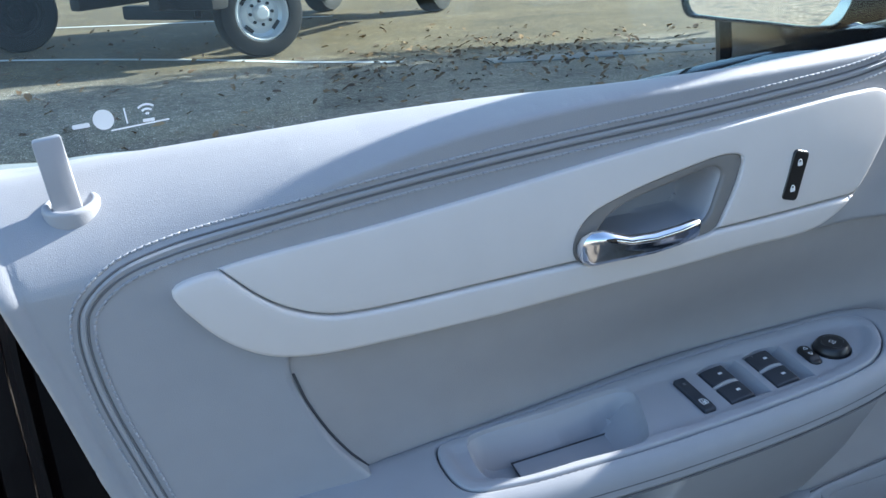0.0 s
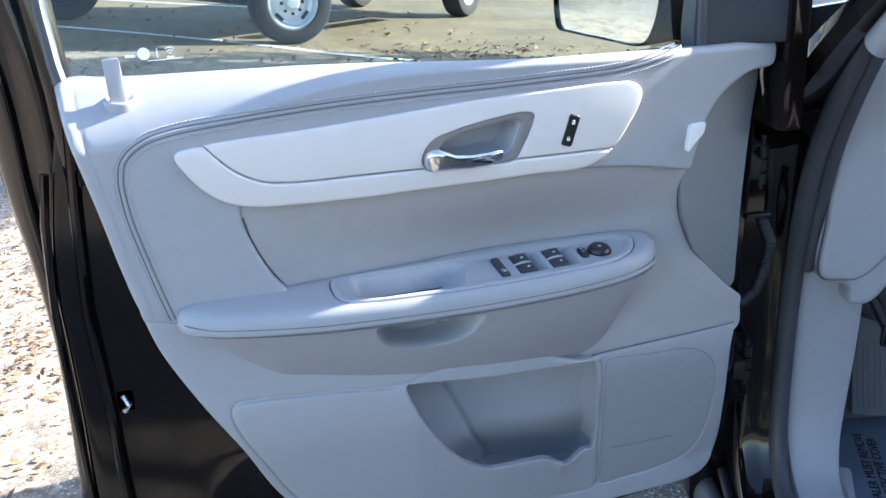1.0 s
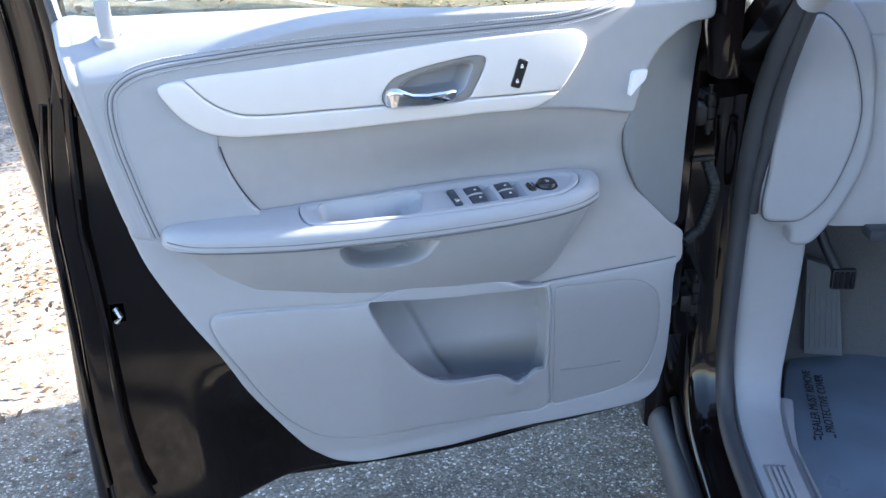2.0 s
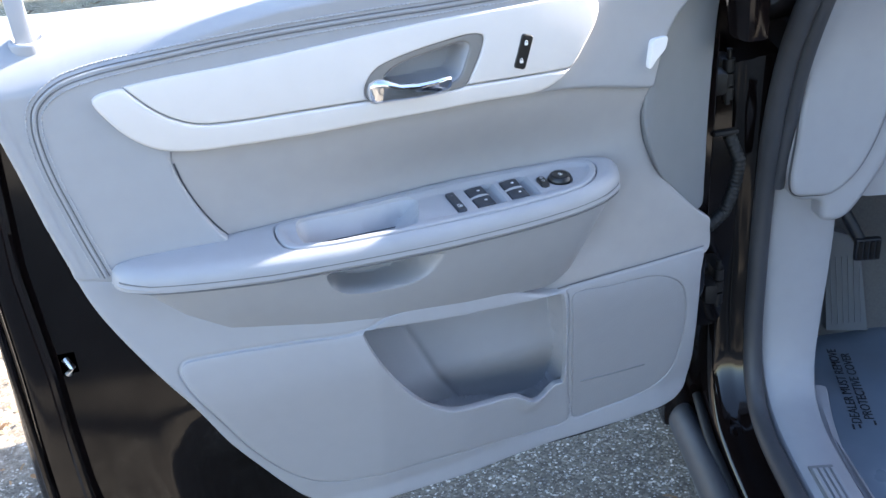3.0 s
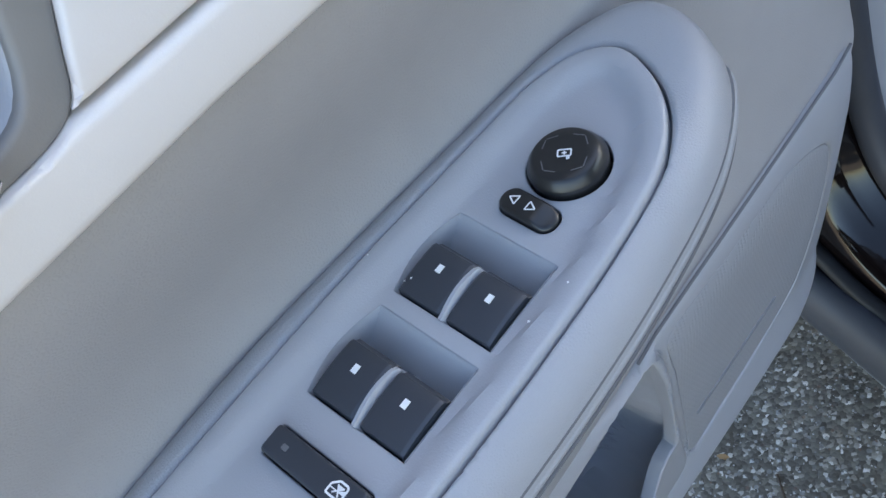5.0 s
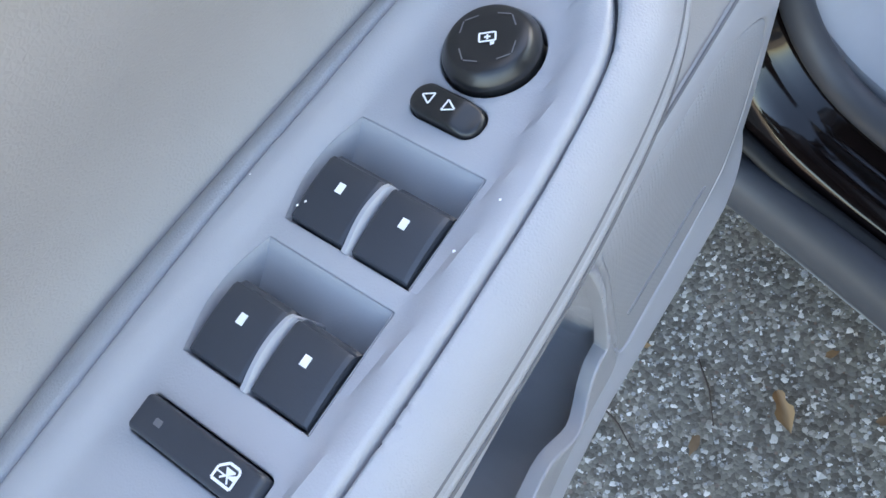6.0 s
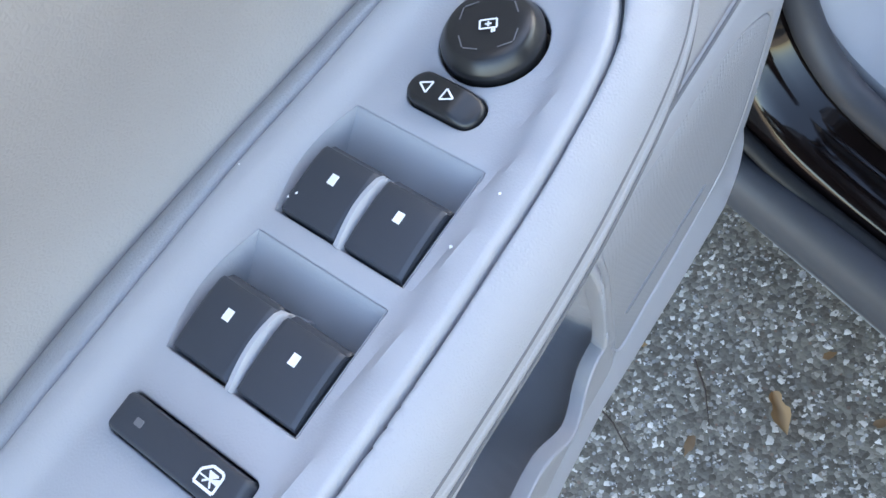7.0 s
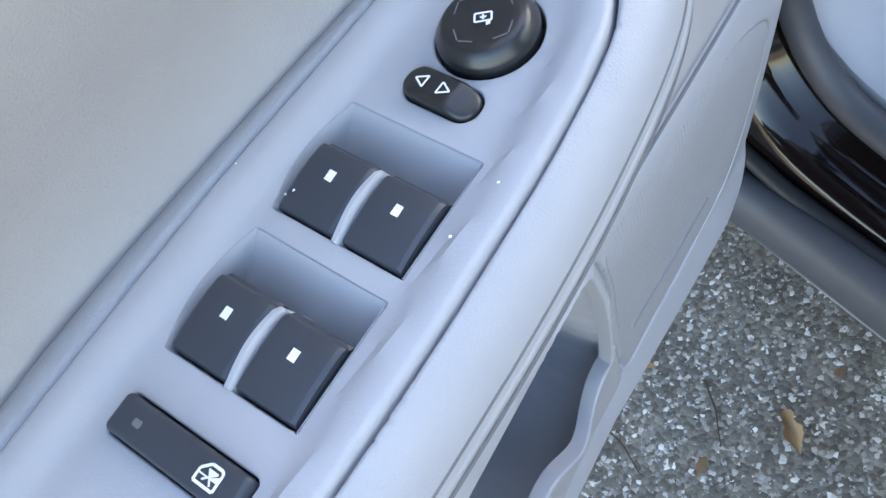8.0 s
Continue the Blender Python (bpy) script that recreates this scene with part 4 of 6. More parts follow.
POCKET = spline([(0.4065, 0.6825), (0.4386, 0.5975), (0.4828, 0.5269), (0.5083, 0.5016), (0.5313, 0.4868), (0.56, 0.4795), (0.582, 0.476), (0.612, 0.472), (0.638, 0.4665), (0.6552, 0.455), (0.6737, 0.4425), (0.6900, 0.4435), (0.7030, 0.4535), (0.7112, 0.4585), (0.7255, 0.4575), (0.7268, 0.466), (0.7255, 0.5115), (0.7185, 0.5756), (0.7120, 0.6275), (0.7085, 0.6455), (0.7050, 0.6485), (0.6525, 0.6545), (0.5811, 0.6644), (0.495, 0.6742), (0.4130, 0.6845)])
SPK = spline([(0.7307, 0.5876), (0.7262, 0.630), (0.7300, 0.6412), (0.797, 0.6368), (0.8619, 0.6337), (0.8969, 0.621), (0.9243, 0.5963), (0.945, 0.5388), (0.952, 0.4522), (0.9420, 0.3971), (0.9101, 0.3690), (0.8629, 0.3590), (0.8033, 0.3570), (0.7600, 0.3560), (0.7553, 0.3610), (0.7489, 0.4216), (0.7395, 0.5074)])


def y_tuck(z):
    """The lower trim runs back under itself towards the sill."""
    t = (0.63 - z) / 0.27
    return 0.085 * np.where(t < -0.13, 0.0, np.where(t < 0.13, (t + 0.13) ** 2 / 0.52, np.minimum(t, 1.0)))


def y_low(x, z):
    P = np.c_[x, z]
    y = y_lower(x) + y_tuck(z)
    fan = distance(FAN, P)
    y = y - 0.003 * np.where(inside(FAN, P), smooth(fan / 0.003), 0) + 0.0028 * np.exp(-(fan / 0.0018) ** 2)
    lip = distance(POCKET, P)
    wave = smooth((0.035 - lip) / 0.033) * smooth((0.53 - z) / 0.03) * np.exp(-((x - 0.668) / 0.022) ** 2)
    return y - 0.008 * wave


FAN = np.r_[FAN, FAN[:1]]
lower = part("lower_trim", sheet(LOW, y_low, step=0.007, r=0.006, depth=0.04, cuts=[POCKET, SPK], cut_r=0.0025, cut_depth=0.010, lines=[(FAN, (-0.004, -0.0024, -0.0012, 0.0, 0.0012, 0.0024, 0.004))]), PLASTIC, DOOR, "grey plastic lower door trim")
part("speaker_grille", sheet(SPK, lambda x, z: y_lower(x) + 0.001 + y_tuck(z) - 0.0006 * smooth(distance(SPK, np.c_[x, z]) / 0.01), step=0.008, r=0.0015, depth=0.02), GRILLE, lower, "grey finely perforated speaker grille")
part("trim_joint", tube([(float(x), float(y_lower(x)) - 0.0002, float(np.interp(x, [0.70, 0.78, 0.85, 0.955], [0.6592, 0.6597, 0.6602, 0.6612]))) for x in np.linspace(0.70, 0.955, 40)], 0.0010, seg=6), SEAM_GREY, lower)
PB = spline([(0.374, 0.70), (0.386, 0.63), (0.41, 0.56), (0.44, 0.50), (0.485, 0.45), (0.55, 0.425), (0.62, 0.405), (0.66, 0.395), (0.71, 0.40), (0.733, 0.425), (0.727, 0.52), (0.7195, 0.60), (0.7165, 0.68), (0.70, 0.71), (0.6, 0.72), (0.45, 0.72)])


def y_pocket(x, z):
    """Cavity behind the opening: a slanted side wall up to a crease, then a flat back."""
    P = np.c_[x, z]
    rim = y_lower(x) + y_tuck(z) + 0.008
    back = 0.012 + 0.55 * bend(x) + 0.062 * smooth((0.535 - z) / 0.12)
    crease = np.interp(z, [0.42, 0.50, 0.68], [0.57, 0.53, 0.45])
    deep = np.maximum(back - 0.55 * np.maximum(0, crease - x) + 0.0035 * np.exp(-((x - crease) / 0.006) ** 2), rim + 0.004)
    return rim + (deep - rim) * smooth(distance(PB, P) / 0.008)


part("map_pocket", sheet(PB, y_pocket, step=0.0035, r=0.0, depth=0.0), PLASTIC, lower, "deep grey map pocket")
part("grille_slot", tube([(x, float(y_lower(x) + y_tuck(z)) + 0.0002, z) for x, z in ((0.7608, 0.4441), (0.8209, 0.4384), (0.8833, 0.4352))], 0.0015, seg=6), PLASTIC_DARK, lower)

# ---- lock pin, latch ----
PZ = 1.103
pin_base = part("lock_pin", lathe([(0.0205, -0.012), (0.0205, 0.001), (0.0197, 0.003), (0.0180, 0.0042), (0.0162, 0.0043), (0.0148, 0.003), (0.0140, -0.004)], Matrix.Translation((0.085, -0.060, PZ - 0.002)) @ Matrix.Rotation(radians(14), 4, "X") @ Matrix.Diagonal((1.0, 0.86, 1.0, 1.0)), 40), PLASTIC, DOOR, "grey lock pin in round collar", sharp=70)
part("pin", box((-0.0098, -0.0065, -0.02), (0.0098, 0.0065, 0.050), 0.0026, Matrix.Translation((0.083, -0.064, PZ)) @ pose(0, 0, 0, 0, -2, 8)), PLASTIC, pin_base)
part("latch", box((0.0, 0.02, 0.635), (0.03, 0.06, 0.675), 0.004), STEEL, DOOR, "oily black steel latch")
part("latch_claw", tube([(0.012, 0.018, 0.640), (0.020, 0.012, 0.652), (0.012, 0.018, 0.664)], 0.005, seg=8), BRIGHT, bpy.data.objects["latch"], "bright steel latch claw")

# ---- door shell ----
SH = spline([(-0.005, 1.075), (-0.022, 1.02), (-0.036, 0.95), (-0.05, 0.85), (-0.05, 0.736), (-0.05, 0.636), (-0.053, 0.533), (-0.053, 0.446), (-0.05, 0.354), (-0.045, 0.28), (0.0, 0.25), (0.217, 0.246),
             (0.435, 0.247), (0.65, 0.255), (0.88, 0.276), (0.97, 0.29), (1.0, 0.35), (1.01, 0.5), (1.015, 0.7), (1.02, 0.9), (1.02, 1.03), (1.01, 1.065), (0.6, 1.065), (0.2, 1.07), (0.06, 1.09), (0.02, 1.09)])
shell = part("door_shell", sheet(SH, lambda x, z: 0.02 + 0.55 * bend(x) + 0.08 * smooth((0.54 - z) / 0.12) * smooth((x - 0.1) / 0.2), step=0.02, r=0.008, depth=0.11), PAINT, DOOR, "gloss black painted door shell")
OS = spline([(-0.114, 1.06), (-0.105, 1.0), (-0.091, 0.925), (-0.077, 0.818), (-0.069, 0.697), (-0.067, 0.59), (-0.069, 0.48), (-0.072, 0.35), (-0.077, 0.26), (-0.05, 0.232), (0.2, 0.226), (0.38, 0.2255), (0.54, 0.228), (0.68, 0.2385), (0.79, 0.251), (0.91, 0.261), (0.98, 0.278), (1.0, 0.33), (1.0, 0.9), (1.0, 1.04), (0.98, 1.062), (0.5, 1.066), (0.0, 1.066)])
part("outer_skin", sheet(OS, lambda x, z: 0.118 + 0.55 * bend(x) + 0.0 * z, step=0.03, r=0.006, depth=0.02), PAINT, DOOR, "gloss black outer door skin")
part("shell_flange", tube([(x, 0.118, z) for x, z in ((-0.108, 1.04), (-0.095, 0.95), (-0.078, 0.82), (-0.071, 0.697), (-0.069, 0.59), (-0.072, 0.48), (-0.076, 0.31))], 0.007, seg=8), PAINT, shell)
part("shell_flange", tube([(x, 0.07, z) for x, z in ((-0.06, 1.05), (-0.06, 0.9), (-0.058, 0.75), (-0.056, 0.6), (-0.058, 0.45), (-0.056, 0.31))], 0.009, seg=8), PAINT, shell)
part("shell_flange", tube([(x, 0.018, z) for x, z in ((-0.034, 1.0), (-0.046, 0.93), (-0.056, 0.8), (-0.056, 0.6), (-0.056, 0.45), (-0.052, 0.33))], 0.006, seg=8), PAINT, shell)
part("shell_flange", tube([(x, 0.004, z) for x, z in ((0.012, 1.1), (-0.003, 0.95), (-0.012, 0.8), (-0.006, 0.65), (-0.006, 0.55), (-0.004, 0.45), (0.005, 0.36), (0.02, 0.31))], 0.007, seg=8), PAINT, shell)
part("door_seal", tube([tuple(p) for p in spline([(0.30, 0.05, 0.36), (0.32, 0.055, 0.33), (0.36, 0.062, 0.312), (0.6, 0.066, 0.308), (0.8, 0.075, 0.305), (0.93, 0.09, 0.31)], closed=False, step=0.02)], 0.011, seg=8), RUBBER, DOOR, "black rubber door seal")

# window frame, glass and mirror
FR = [(-0.085, 0.07, 1.42), (-0.09, 0.075, 1.5), (-0.06, 0.09, 1.60), (0.05, 0.10, 1.645), (0.3, 0.10, 1.62), (0.6, 0.06, 1.61), (0.88, 0.02, 1.52)]
FRs = [tuple(p) for p in spline([p for p in FR], closed=False, step=0.02)]
part("window_frame", tube(FRs, 0.022, seg=8, flat=1.5), PAINT, DOOR, "gloss black window frame")
def upright():
    """Ridged pressed-steel frame that carries on up from the latch edge."""
    prof = ((-0.050, 0.065), (-0.058, 0.045), (-0.058, 0.034), (-0.050, 0.022), (-0.038, 0.012), (-0.026, 0.004), (-0.020, 0.002), (-0.016, 0.006), (-0.013, 0.012), (-0.006, 0.011), (0.004, 0.004), (0.016, -0.005), (0.022, -0.007), (0.030, -0.004), (0.036, 0.004), (0.048, 0.008), (0.05, 0.035))
    secs = []
    for x, y, z in spline([(-0.052, 0.045, 0.27), (-0.050, 0.045, 0.45), (-0.043, 0.045, 0.65), (-0.042, 0.043, 0.83), (-0.046, 0.040, 0.95), (-0.048, 0.038, 1.09), (-0.058, 0.042, 1.18), (-0.088, 0.060, 1.35), (-0.10, 0.08, 1.5), (-0.07, 0.09, 1.60)], closed=False, step=0.02):
        k = 0.55 + 0.45 * float(smooth(np.array([(z - 0.7) / 0.4]))[0])
        secs.append([(x + a * k, y + b * k, z) for a, b in prof])
    return loft(secs)


part("frame_upright", upright(), PAINT, DOOR, "gloss black window frame upright", sharp=70)
part("glass_run", tube([(0.014, 0.0, 1.09), (0.004, 0.012, 1.14), (-0.003, 0.025, 1.2), (-0.012, 0.05, 1.35)], 0.009, seg=8), STRIP, DOOR, "grey rubber glass channel")
part("frame_channel", tube([(0.006, 0.032, 0.98), (0.0, 0.034, 1.1), (-0.012, 0.044, 1.22), (-0.03, 0.064, 1.4), (-0.05, 0.088, 1.58)], 0.02, seg=14), PAINT, DOOR, "gloss black inner window frame")
GL = spline([(0.014, 1.08), (0.0, 1.2), (-0.012, 1.35), (-0.02, 1.5), (0.0, 1.585), (0.06, 1.625), (0.28, 1.62), (0.6, 1.60), (0.88, 1.50), (0.88, 1.2), (0.88, 1.09), (0.5, 1.09)])
glass = part("window_glass", sheet(GL, lambda x, z: 0.003 + 0.12 * np.maximum(0, z - 1.1) * 1.3, step=0.04, r=0, depth=0.004), GLASS, DOOR, "clear side window glass")
glass.visible_shadow = False
TRI = spline([(0.862, 1.09), (0.862, 1.25), (0.863, 1.50), (0.90, 1.505), (0.955, 1.40), (0.995, 1.24), (1.018, 1.15), (1.03, 1.112), (1.02, 1.104), (0.99, 1.102), (0.975, 1.102), (0.93, 1.102)])
part("mirror_sail", sheet(TRI, lambda x, z: -0.026 + 0.0 * x, step=0.02, r=0.004, depth=0.030), SWITCH, DOOR, "black plastic mirror sail panel")
part("frame_post", box((1.0, -0.034, 0.97), (1.035, 0.05, 1.19), 0.008), PAINT, DOOR, "black window frame front post")
part("divider_bar", tube([(0.868, -0.024, 1.1), (0.866, -0.024, 1.25), (0.864, -0.024, 1.45)], 0.008, seg=10), STRIP, DOOR, "grey rubber window divider bar")


def etched():
    out = []
    z0 = 1.1475
    out.append(sheet(rounded(0.1145, z0, 0.0155, 0.0155, 0.0077, seg=8), lambda x, z: -0.0006 + 0.0 * x, step=0.008, r=0, depth=0))
    out.append(sheet(rounded(0.0975, 1.1455, 0.013, 0.0035, 0.0012, seg=2), lambda x, z: -0.0006 + 0.0 * x, step=0.008, r=0, depth=0))
    out.append(sheet(rounded(0.131, z0, 0.0012, 0.012, 0.0004, seg=2), lambda x, z: -0.0006 + 0.0 * x, step=0.008, r=0, depth=0))
    out.append(sheet(rounded(0.140, 1.1389, 0.044, 0.0012, 0.0004, turn=0.03, seg=2), lambda x, z: -0.0006 + 0.0 * x, step=0.008, r=0, depth=0))
    for r0, w in ((0.010, 0.0016), (0.0065, 0.0016), (0.003, 0.0016)):
        a = np.linspace(radians(50), radians(130), 8)
        Q = np.r_[np.c_[0.147 + r0 * np.cos(a), 1.1445 + r0 * np.sin(a)], np.c_[0.147 + (r0 - w) * np.cos(a[::-1]), 1.1445 + (r0 - w) * np.sin(a[::-1])]]
        out.append(sheet(Q, lambda x, z: -0.0006 + 0.0 * x, step=0.008, r=0, depth=0))
    out.append(sheet(rounded(0.147, 1.1415, 0.009, 0.0025, 0.0008, seg=2), lambda x, z: -0.0006 + 0.0 * x, step=0.008, r=0, depth=0))
    return join(*out)


part("glass_etching", etched(), WHITE, glass, "frosted white glass marking")

MU = Vector((0.853 - 0.761, 0.101 - 0.299, 0)).normalized()
MN = Vector((MU.y, -MU.x, 0))
MO = spline([(-0.004, 1.125), (0.004, 1.100), (0.03, 1.0955), (0.10, 1.0905), (0.18, 1.086), (0.205, 1.092), (0.222, 1.12), (0.232, 1.17), (0.228, 1.225), (0.20, 1.25), (0.08, 1.258), (0.02, 1.245), (-0.004, 1.20)], step=0.004)
MI = MO.mean(0) + (MO - MO.mean(0)) * 0.945


def in_mirror(mesh):
    V, F = mesh
    base = Vector((0.761, 0.299, 0))
    return [tuple(base + MU * x + MN * -y + Vector((0, 0, z))) for x, y, z in V], F


mir = part("mirror_housing", in_mirror(sheet(MO, lambda x, z: 0.0 * x, step=0.02, r=0.006, depth=0.09, cuts=[MI], cut_r=0.002)), PAINT, DOOR, "gloss black side mirror housing")
part("mirror_glass", in_mirror(sheet(MI, lambda x, z: 0.006 + 0.0 * x, step=0.03, r=0, depth=0)), MIRROR, mir, "side mirror glass")
part("mirror_arm", tube([(0.93, 0.02, 1.10), (0.95, 0.09, 1.105), (0.93, 0.16, 1.12)], [0.03, 0.028, 0.035], seg=12), PAINT, mir)

# ---- car body round the door opening ----
FWD = Vector((0.26, 0.966, 0)).normalized()
INB = Vector((FWD.y, -FWD.x, 0))
HIN = Vector((1.09, 0.02, 0))


ANCHOR = Vector((0.268, -1.409, 1.295))
GROW = Matrix.Translation(ANCHOR) @ Matrix.Scale(1.05, 4) @ Matrix.Translation(-ANCHOR)


def car(s, w, z):
    """Metres ahead along the car, inboard from its sill edge, and up."""
    return tuple(GROW @ (HIN + FWD * s + INB * w + Vector((0, 0, z))))


CARM = GROW @ Matrix.Translation(HIN) @ Matrix(((FWD.x, INB.x, 0), (FWD.y, INB.y, 0), (0, 0, 1))).to_4x4()
BODY = DOOR


def cbox(name, lo, hi, mat, bevel=0.01, parent=None, label=""):
    bm = box(lo, hi, bevel)
    bm.transform(CARM)
    bmesh.ops.reverse_faces(bm, faces=bm.faces[:]) if CARM.to_3x3().determinant() < 0 else None
    return part(name, bm, mat, parent or BODY, label)


def ctube(name, pts, rad, mat, parent=None, label="", seg=18, flat=1.0, step=0.02):
    P = spline(pts, closed=False, step=step)
    return part(name, tube([car(*p) for p in P], rad, seg=seg, flat=flat), mat, parent or BODY, label, sharp=60)


def strip(name, rows, mat, label="", parent=None, thick=0.012):
    """A band along the car: rows of (s, z, w0, w1), rounded at both edges."""
    R = spline(rows, closed=False, step=0.02)
    secs = []
    for k, (s, z, w0, w1) in enumerate(R):
        a, b = R[max(k - 1, 0)], R[min(k + 1, len(R) - 1)]
        d = Vector((b[0] - a[0], b[1] - a[1])).normalized()
        n = Vector((d.y, -d.x))
        e = 0.014
        prof = [(w0, -thick - 0.02), (w0, -e), (w0 + 0.3 * e, -0.3 * e), (w0 + e, 0), ((w0 + w1) / 2, 0.002), (w1 - e, 0), (w1 - 0.3 * e, -0.3 * e), (w1, -e), (w1, -thick - 0.02)]
        secs.append([car(s + n.x * h, w, z + n.y * h) for w, h in prof])
    V, F = loft(secs, closed=False, caps=False)
    return part(name, (V, F), mat, parent or BODY, label)


strip("sill_trim", [(0.062, 0.70, 0.026, 0.148), (0.062, 0.6, 0.026, 0.147), (0.061, 0.5, 0.027, 0.143), (0.056, 0.41, 0.028, 0.136), (0.038, 0.35, 0.029, 0.127), (0.0, 0.315, 0.029, 0.118), (-0.06, 0.298, 0.027, 0.111), (-0.13, 0.292, 0.026, 0.108), (-0.25, 0.29, 0.026, 0.107), (-0.6, 0.29, 0.026, 0.107), (-1.15, 0.29, 0.026, 0.107)], INTERIOR, "grey plastic kick panel and sill trim")
strip("inner_sill", [(0.07, 0.285, 0.115, 0.165), (0.0, 0.272, 0.115, 0.15), (-0.1, 0.262, 0.107, 0.137), (-0.4, 0.258, 0.105, 0.133), (-1.1, 0.258, 0.105, 0.133)], INTERIOR, "grey inner sill moulding")
part("sill_wall", loft([[car(s0, w, z) for w, z in ((0.128, 0.265), (0.146, 0.24), (0.152, 0.2), (0.12, 0.18))] for s0 in (0.08, -0.1, -0.4, -1.1)]), INTERIOR, BODY, "grey sill side")
sp = cbox("scuff_plate", (-0.75, 0.042, 0.286), (-0.165, 0.082, 0.2945), PLASTIC_DARK, 0.002, label="grey ribbed scuff plate")
for k in range(4):
    cbox("scuff_rib", (-0.74, 0.046 + 0.0095 * k, 0.292), (-0.175, 0.052 + 0.0095 * k, 0.2975), PLASTIC, 0.0015, sp)

ctube("door_opening_seal", [(-0.69, 0.16, 1.57), (-0.38, 0.09, 1.33), (-0.18, 0.028, 1.165), (-0.098, 0.018, 1.06), (-0.02, 0.012, 0.93), (0.025, 0.012, 0.81), (0.048, 0.014, 0.69), (0.05, 0.012, 0.55), (0.046, 0.011, 0.42), (0.028, 0.010, 0.348), (-0.012, 0.009, 0.302), (-0.07, 0.008, 0.283), (-0.2, 0.008, 0.276), (-0.6, 0.008, 0.276), (-1.15, 0.008, 0.276)], 0.017, STRIP, label="dark grey rubber door opening seal")
ctube("seal_lip", [(-0.69, 0.18, 1.585), (-0.39, 0.112, 1.345), (-0.19, 0.050, 1.17), (-0.106, 0.041, 1.065), (-0.026, 0.036, 0.93), (0.022, 0.036, 0.81), (0.042, 0.032, 0.70)], 0.012, STRIP, label="dark grey seal lip")

# painted sill, hinge pillar, fender, A-pillar, hood, roof
def jamb(name, rows, prof, mat, label):
    """A pressed panel that sweeps round the door opening; prof gives (inboard, away from the opening)."""
    R = spline(rows, closed=False, step=0.015)
    secs = []
    for k, (s0, z) in enumerate(R):
        a, b = R[max(k - 1, 0)], R[min(k + 1, len(R) - 1)]
        d = Vector((b[0] - a[0], b[1] - a[1])).normalized()
        n = Vector((-d.y, d.x))
        secs.append([car(s0 + n.x * h, w, z + n.y * h) for w, h in prof])
    return part(name, loft(secs, closed=False, caps=False), mat, BODY, label, sharp=60)


OPENING = [(0.062, 1.0), (0.066, 0.85), (0.068, 0.7), (0.068, 0.55), (0.063, 0.42), (0.045, 0.335), (0.0, 0.282), (-0.07, 0.262), (-0.2, 0.255), (-0.6, 0.255), (-1.25, 0.255)]
jamb("rocker_panel", OPENING, ((0.03, -0.004), (0.012, -0.002), (-0.004, 0.001), (-0.012, 0.007), (-0.022, 0.009), (-0.036, 0.011), (-0.048, 0.016), (-0.056, 0.026), (-0.060, 0.04), (-0.061, 0.07)), PAINT, "gloss black rocker panel and door jamb")
ctube("rocker_seal", [(0.10, -0.068, 0.262), (0.0, -0.070, 0.236), (-0.08, -0.068, 0.226), (-0.3, -0.067, 0.222), (-1.2, -0.067, 0.222)], 0.010, RUBBER, label="black rubber rocker seal")
ctube("rocker_cladding", [(0.75, -0.10, 0.215), (0.3, -0.098, 0.21), (0.05, -0.092, 0.204), (-0.1, -0.088, 0.202), (-0.6, -0.088, 0.202), (-1.3, -0.088, 0.202)], 0.024, STRIP, label="dark grey plastic rocker cladding", flat=1.5, seg=22)
ctube("cladding_edge", [(0.75, -0.110, 0.176), (0.05, -0.102, 0.166), (-0.6, -0.098, 0.164), (-1.3, -0.098, 0.164)], 0.004, PLASTIC_DARK, label="grey cladding lower edge", seg=8)
cbox("rocker_body", (-1.3, -0.075, 0.10), (0.7, 0.10, 0.20), RUBBER, 0.01, label="black rocker underside")
cbox("hinge_pillar", (0.078, -0.15, 0.42), (0.17, 0.02, 1.0), PAINT, 0.02, label="gloss black hinge pillar")
cbox("pillar_foot", (0.11, -0.13, 0.18), (0.20, -0.03, 0.44), PAINT, 0.02, label="black lower hinge pillar")
cbox("front_fender", (0.14, -0.10, 0.62), (0.95, -0.07, 1.03), PAINT, 0.015, label="gloss black front fender")
cbox("fender_liner", (0.12, -0.06, 0.20), (0.22, 0.05, 0.62), RUBBER, 0.01, label="black plastic fender liner")


def slab(name, pts, thick, mat, label):
    """A flat plate through four corners given along the car."""
    a, b, c0, d = [Vector(car(*p)) for p in pts]
    n = (b - a).cross(d - a).normalized() * thick
    V = [tuple(v) for v in (a, b, c0, d, a + n, b + n, c0 + n, d + n)]
    F = [(0, 1, 2, 3), (7, 6, 5, 4), (0, 4, 5, 1), (1, 5, 6, 2), (2, 6, 7, 3), (3, 7, 4, 0)]
    bm = bmesh.new()
    vs = [bm.verts.new(v) for v in V]
    for f in F:
        bm.faces.new([vs[i] for i in f])
    bmesh.ops.recalc_face_normals(bm, faces=bm.faces[:])
    return part(name, bm, mat, BODY, label)


